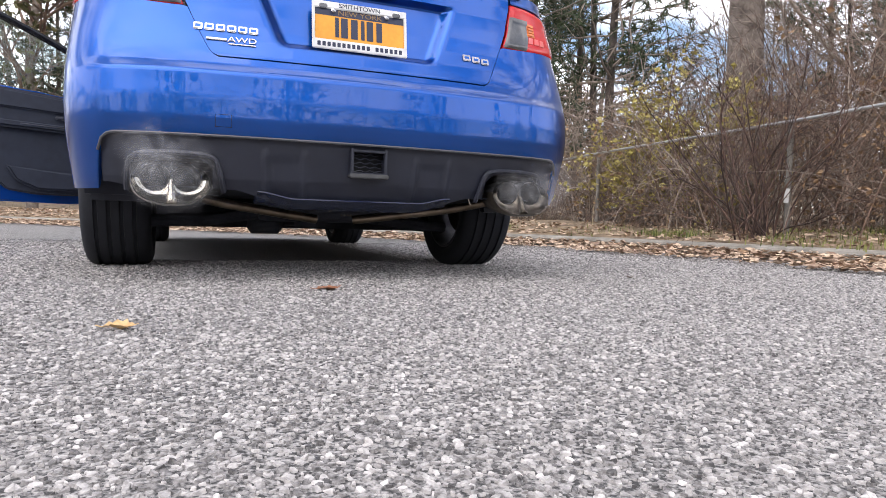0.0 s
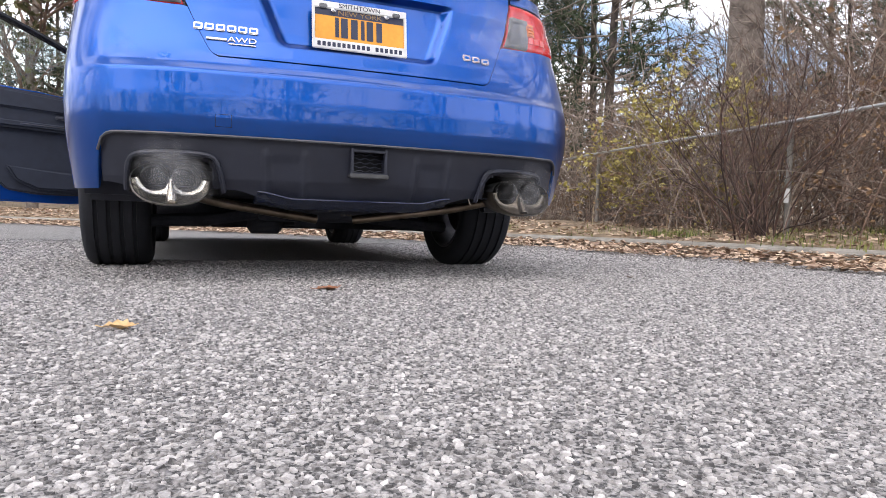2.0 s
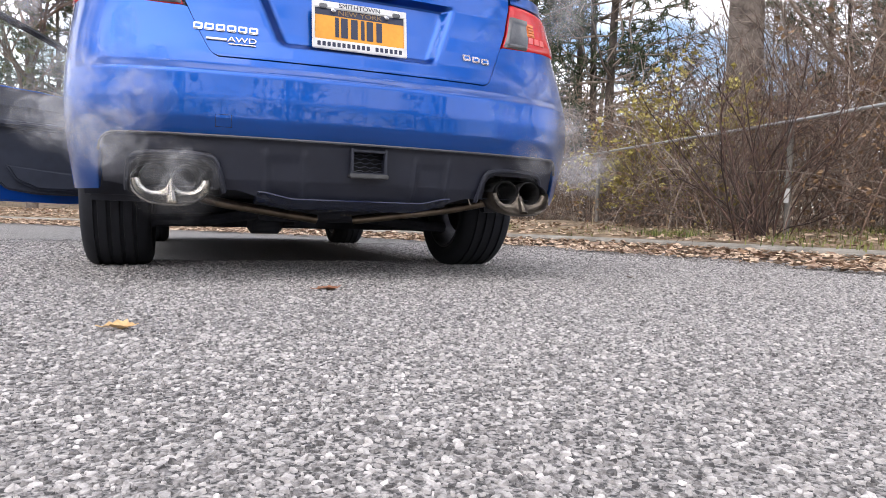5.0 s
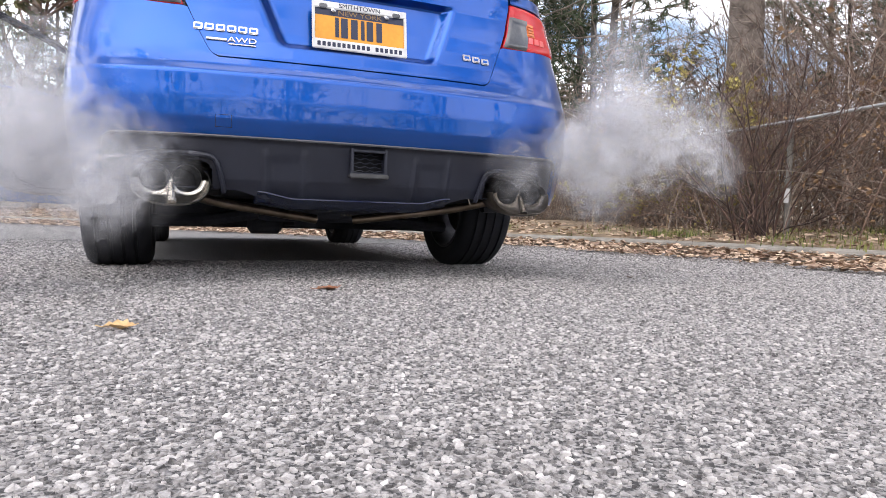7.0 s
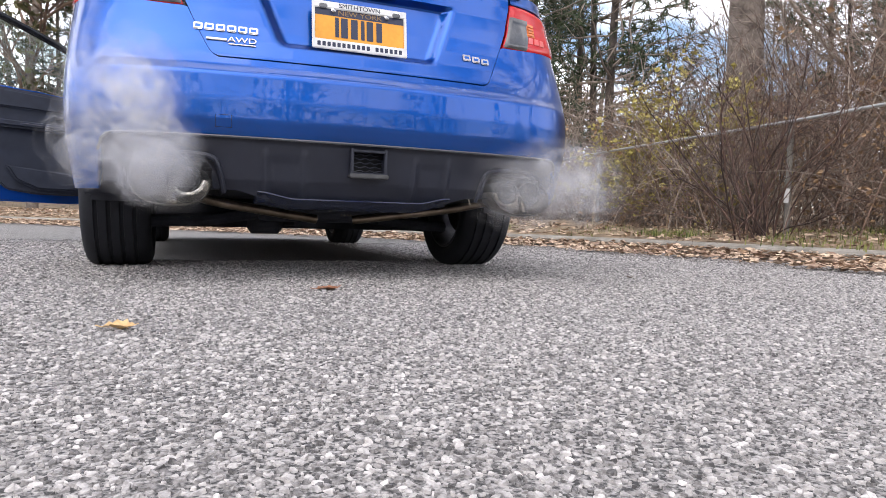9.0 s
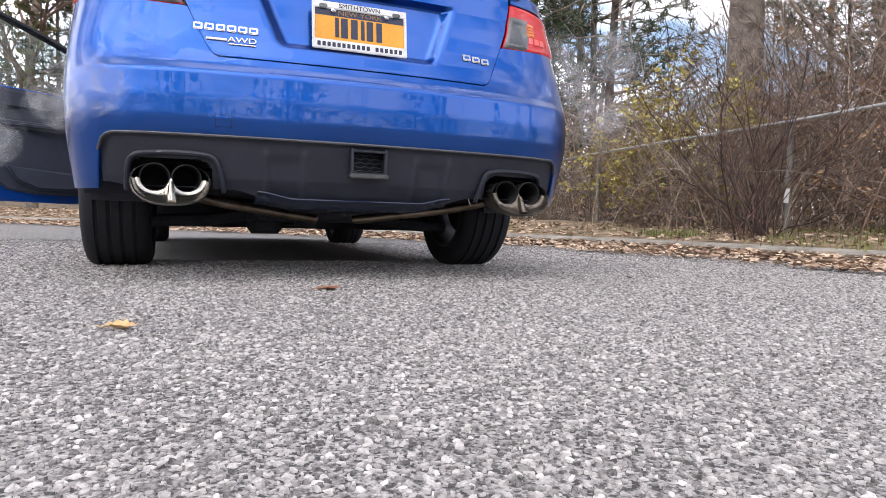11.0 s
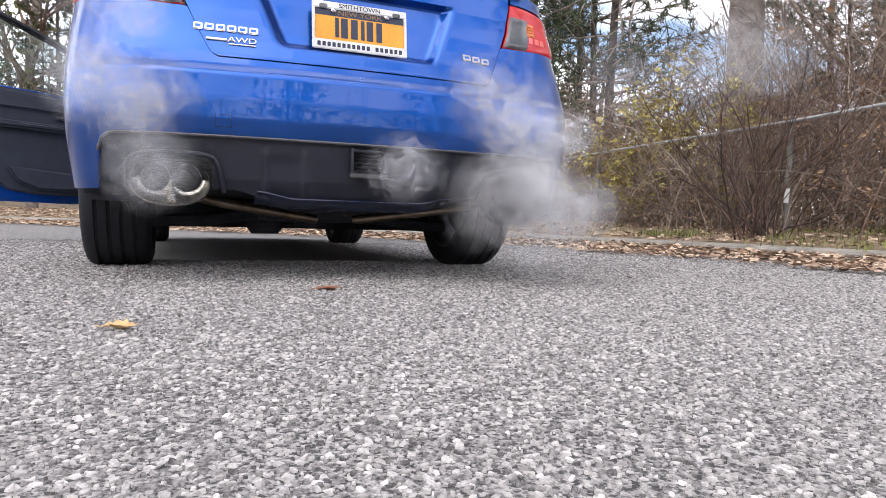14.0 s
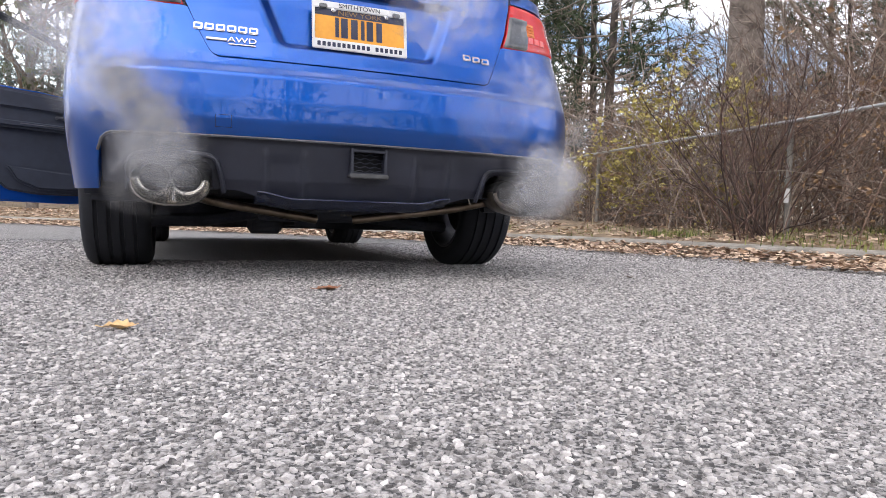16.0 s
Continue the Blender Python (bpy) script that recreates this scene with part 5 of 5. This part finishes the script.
# ---- exhaust vapour: lumpy nested shells that drift off ----
def vapour(name, density):
    m = bpy.data.materials.new(name)
    m.use_nodes = True
    n, l = m.node_tree.nodes, m.node_tree.links
    n.clear()
    o, mix, tr, add, df, tl = (n.new("ShaderNode" + k) for k in ("OutputMaterial", "MixShader", "BsdfTransparent", "MixShader", "BsdfDiffuse", "BsdfTranslucent"))
    for s in (df, tl):
        s.inputs["Color"].default_value = (0.86, 0.86, 0.88, 1)
    add.inputs[0].default_value = 0.5
    l.new(df.outputs[0], add.inputs[1])
    l.new(tl.outputs[0], add.inputs[2])
    co, info, sh, no, ra, le, fall, mul, den = (n.new("ShaderNode" + k) for k in ("TexCoord", "ObjectInfo", "VectorMath", "TexNoise", "MapRange", "VectorMath", "MapRange", "Math", "Math"))
    sh.operation, le.operation, mul.operation, den.operation = "ADD", "LENGTH", "MULTIPLY", "MULTIPLY"
    l.new(co.outputs["Object"], sh.inputs[0])
    cx = n.new("ShaderNodeMath")
    cx.operation = "MULTIPLY"
    cx.inputs[1].default_value = 37.0
    l.new(info.outputs["Random"], cx.inputs[0])
    l.new(cx.outputs[0], sh.inputs[1])
    l.new(sh.outputs["Vector"], no.inputs["Vector"])
    no.inputs["Scale"].default_value, no.inputs["Detail"].default_value = 2.3, 5
    ra.inputs["From Min"].default_value, ra.inputs["From Max"].default_value = 0.41, 0.70
    l.new(no.outputs["Fac"], ra.inputs["Value"])
    l.new(co.outputs["Object"], le.inputs[0])
    fall.inputs["From Min"].default_value, fall.inputs["From Max"].default_value = 1.12, 0.15
    l.new(le.outputs["Value"], fall.inputs["Value"])
    l.new(ra.outputs[0], mul.inputs[0])
    l.new(fall.outputs[0], mul.inputs[1])
    l.new(mul.outputs[0], den.inputs[0])
    den.inputs[1].default_value = density
    l.new(den.outputs[0], mix.inputs[0])
    l.new(tr.outputs[0], mix.inputs[1])
    l.new(add.outputs[0], mix.inputs[2])
    l.new(mix.outputs[0], o.inputs["Surface"])
    return m


def shell_mesh(seed, k, r, mat_):
    """One lumpy shell of a puff of unit size."""
    bm = bmesh.new()
    off = Vector((math.sin(seed * 5 + k * 2.4), math.sin(seed * 3 + k * 4.1 + 1), math.sin(seed * 7 + k * 3.3 + 2))) * (0.97 - r) * 0.4
    got = bmesh.ops.create_icosphere(bm, subdivisions=3, radius=1)
    for v in got["verts"]:
        d = v.co.normalized()
        q = 1 + 0.5 * noise.noise(d * 1.6 + Vector((seed * 7.1, k * 1.3, 0))) + 0.3 * noise.noise(d * 4.0 + Vector((seed * 3.3, k * 1.3, 5)))
        v.co = d * r * min(q, 1.05 / r) + off
    me = bpy.data.meshes.new("vapour_layer")
    bm.to_mesh(me)
    bm.free()
    me.polygons.foreach_set("use_smooth", [True] * len(me.polygons))
    me.materials.append(mat_)
    return me


def puff_mesh(seed, mat_):
    return [shell_mesh(seed, k, r, mat_) for k, r in enumerate((0.97, 0.85, 0.73, 0.61, 0.49, 0.37, 0.25))]


VAPOUR = {k: vapour("vapour_" + k, d) for k, d in (("thin", 0.08), ("mid", 0.15), ("dense", 0.26))}
PUFFS = {k: [puff_mesh(i + 10 * j, m) for i in range(4)] for j, (k, m) in enumerate(VAPOUR.items())}
# side, from, to, puffs, kind, least and most size, first rush (across, rearward, up), drift (across, along, up), scatter
BURSTS = [
    (-1, -0.30, -0.05, 3, "thin", 0.09, 0.13, (-0.1, -0.7, 0.3), (-0.3, 0.0, 0.25), 0.10),
    (-1, 0.08, 0.45, 12, "mid", 0.12, 0.20, (-0.5, -1.0, 0.8), (-0.95, 0.0, 0.25), 0.30),
    (-1, 0.5, 0.8, 3, "thin", 0.10, 0.16, (-0.4, -0.6, 0.3), (-0.7, 0.0, 0.2), 0.2),
    (-1, 1.7, 3.3, 9, "thin", 0.07, 0.12, (-0.1, -0.5, 0.2), (-0.12, 0.0, 0.30), 0.10),
    (-1, 3.4, 4.4, 9, "mid", 0.07, 0.12, (-0.25, -0.5, 0.2), (-0.25, 0.0, 0.25), 0.14),
    (-1, 4.5, 5.8, 8, "mid", 0.08, 0.13, (-0.3, -0.6, 0.3), (-0.6, 0.0, 0.25), 0.2),
    (-1, 5.9, 6.2, 5, "dense", 0.09, 0.14, (-0.6, -0.8, 0.4), (-0.9, 0.0, 0.2), 0.25),
    (-1, 6.22, 6.62, 13, "dense", 0.11, 0.18, (-0.6, -1.0, 0.05), (-0.85, 0.05, 0.12), 0.32),
    (-1, 6.7, 7.2, 4, "thin", 0.10, 0.16, (-0.5, -0.6, 0.3), (-0.8, 0.0, 0.2), 0.2),
    (-1, 8.58, 9.3, 17, "dense", 0.10, 0.17, (-0.15, -0.8, 0.6), (-0.30, 0.0, 0.35), 0.26),
    (-1, 9.5, 10.4, 7, "mid", 0.08, 0.13, (-0.3, -0.6, 0.3), (-0.6, 0.0, 0.25), 0.2),
    (-1, 11.3, 11.6, 3, "thin", 0.08, 0.12, (-0.2, -0.5, 0.3), (-0.3, 0.0, 0.3), 0.12),
    (-1, 11.6, 12.5, 16, "mid", 0.09, 0.16, (-0.4, -0.7, 0.4), (-0.75, 0.0, 0.3), 0.22),
    (-1, 13.05, 14.2, 17, "mid", 0.08, 0.14, (-0.25, -0.6, 0.6), (-0.30, 0.0, 0.42), 0.16),
    (-1, 14.2, 14.48, 12, "dense", 0.10, 0.16, (-0.4, -0.9, 0.4), (-0.95, 0.0, 0.25), 0.26),
    (-1, 14.85, 15.3, 4, "thin", 0.09, 0.13, (-0.2, -0.6, 0.3), (-0.2, 0.0, 0.3), 0.15),
    (-1, 15.15, 16.0, 21, "mid", 0.08, 0.14, (-0.20, -0.6, 0.55), (-0.28, 0.0, 0.40), 0.14),
    (1, -0.2, 0.05, 3, "thin", 0.07, 0.11, (0.2, -0.5, 0.1), (0.3, 0.0, 0.3), 0.10),
    (1, 0.08, 0.50, 11, "mid", 0.11, 0.18, (0.7, -0.8, 0.1), (0.42, 0.1, 0.75), 0.24),
    (1, 0.55, 0.95, 5, "thin", 0.10, 0.15, (-0.2, -0.6, 0.2), (-0.1, 0.0, 0.6), 0.25),
    (1, 1.9, 3.3, 12, "thin", 0.07, 0.12, (0.15, -0.5, 0.1), (0.04, 0.0, 0.4), 0.08),
    (1, 3.4, 4.4, 9, "thin", 0.07, 0.12, (0.2, -0.5, 0.1), (0.05, 0.0, 0.4), 0.08),
    (1, 4.5, 5.8, 7, "mid", 0.07, 0.12, (0.4, -0.6, 0.1), (0.4, 0.05, 0.6), 0.2),
    (1, 6.0, 6.45, 13, "dense", 0.10, 0.18, (0.8, -0.8, -0.1), (0.26, 0.1, 0.50), 0.22),
    (1, 6.5, 6.85, 5, "mid", 0.10, 0.16, (0.2, -0.6, 0.0), (0.4, 0.0, 0.7), 0.22),
    (1, 7.0, 7.6, 4, "thin", 0.10, 0.15, (0.0, -0.5, 0.1), (0.1, 0.0, 0.7), 0.2),
    (1, 8.62, 9.3, 13, "mid", 0.10, 0.17, (0.6, -0.7, 0.0), (0.45, 0.05, 0.5), 0.22),
    (1, 9.5, 10.4, 6, "mid", 0.08, 0.13, (0.4, -0.6, 0.2), (0.4, 0.05, 0.7), 0.2),
    (1, 11.4, 12.25, 12, "mid", 0.08, 0.13, (0.25, -0.6, -0.1), (0.04, 0.0, 0.42), 0.14),
    (1, 12.2, 12.8, 17, "thin", 0.13, 0.22, (0.0, -0.7, 0.0), (0.80, 0.05, 0.50), 0.26),
    (1, 12.95, 13.9, 16, "dense", 0.10, 0.17, (-0.05, -0.7, -0.05), (-0.16, 0.0, 0.12), 0.24),
    (1, 13.5, 14.1, 12, "thin", 0.12, 0.19, (-0.5, -0.6, -0.1), (-0.60, 0.0, 0.05), 0.20),
    (1, 14.15, 14.5, 8, "mid", 0.09, 0.14, (0.6, -0.7, 0.0), (0.5, 0.05, 0.45), 0.18),
    (1, 14.8, 15.3, 4, "thin", 0.08, 0.12, (0.1, -0.6, 0.1), (0.1, 0.0, 0.4), 0.15),
    (1, 15.3, 16.0, 13, "mid", 0.08, 0.13, (0.25, -0.6, -0.25), (0.06, 0.0, 0.45), 0.10),
]


def make_puffs():
    rng = np.random.default_rng(17)
    made = []
    for side, t0, t1, count, kind, r0, r1, rush, drift, scatter_ in BURSTS:
        for i in range(round(count * (1.35 if kind == "dense" else 1.0))):
            te = t0 + (t1 - t0) * (i + rng.random()) / count
            size = rng.uniform(r0, r1)
            ob = new("vapour_puff")
            for me in PUFFS[kind][int(rng.integers(4))]:
                layer = new("vapour_layer", me)
                layer.parent = ob
            tagged(ob, "drifting puff of pale exhaust vapour behind the car", "exhaust vapour", "exhaust puffs")
            ob.scale = (size * rng.uniform(0.85, 1.25), size, size * rng.uniform(0.8, 1.15))
            mouth = np.array((side * 0.57 + 0.012 + rng.uniform(-0.05, 0.05), 0.05, 0.31 + rng.uniform(-0.02, 0.02)))
            v0 = np.array(rush) * rng.uniform(0.7, 1.25) + rng.normal(size=3) * scatter_ * 0.9
            v1 = np.array(drift) * rng.uniform(0.75, 1.25) + rng.normal(size=3) * scatter_ * np.array((0.9, 0.5, 0.7))
            v0[1] = min(v0[1], -0.3)
            spin = rng.uniform(-50, 50, 3)
            turn0 = rng.uniform(0, 360, 3)
            made.append((ob, te, mouth, v0, v1, spin, turn0, size))
    return made


PUFF_LIST = make_puffs()


def puff_rows(te, mouth, v0, v1, spin, turn0, size):
    inside = np.array((mouth[0] * 0.75, 0.62, 0.62))

    def at(t):
        k = t - te
        if k <= 0:
            s = min(1.0, -k / 0.16)
            p = mouth * (1 - s) + inside * s
        else:
            e = 0.28 * (1 - math.exp(-k / 0.28))
            p = mouth + v0 * e + v1 * (k - e)
            g = max(0.0, k - 0.6)
            p[2] += 0.5 * g * g if g < 1.3 else 0.845 + 1.3 * (g - 1.3)       # warm vapour keeps rising
            p[2] = max(p[2], size * 0.75)
        a = turn0 + spin * min(max(k, 0), 3)
        return pose(*p, *a)
    times = [0.0] + [te + d for d in (-0.16, 0.0, 0.1, 0.25, 0.5, 0.9, 1.4, 2.2, 3.5, 6.0)] + [16.0]
    times = sorted({round(t * FPS) / FPS for t in times if 0 <= t <= 16})
    return [(t, at(t)) for t in times]


def motions():
    for ob, te, mouth, v0, v1, spin, turn0, size in PUFF_LIST:
        walk(ob, puff_rows(te, mouth, v0, v1, spin, turn0, size))


motions()
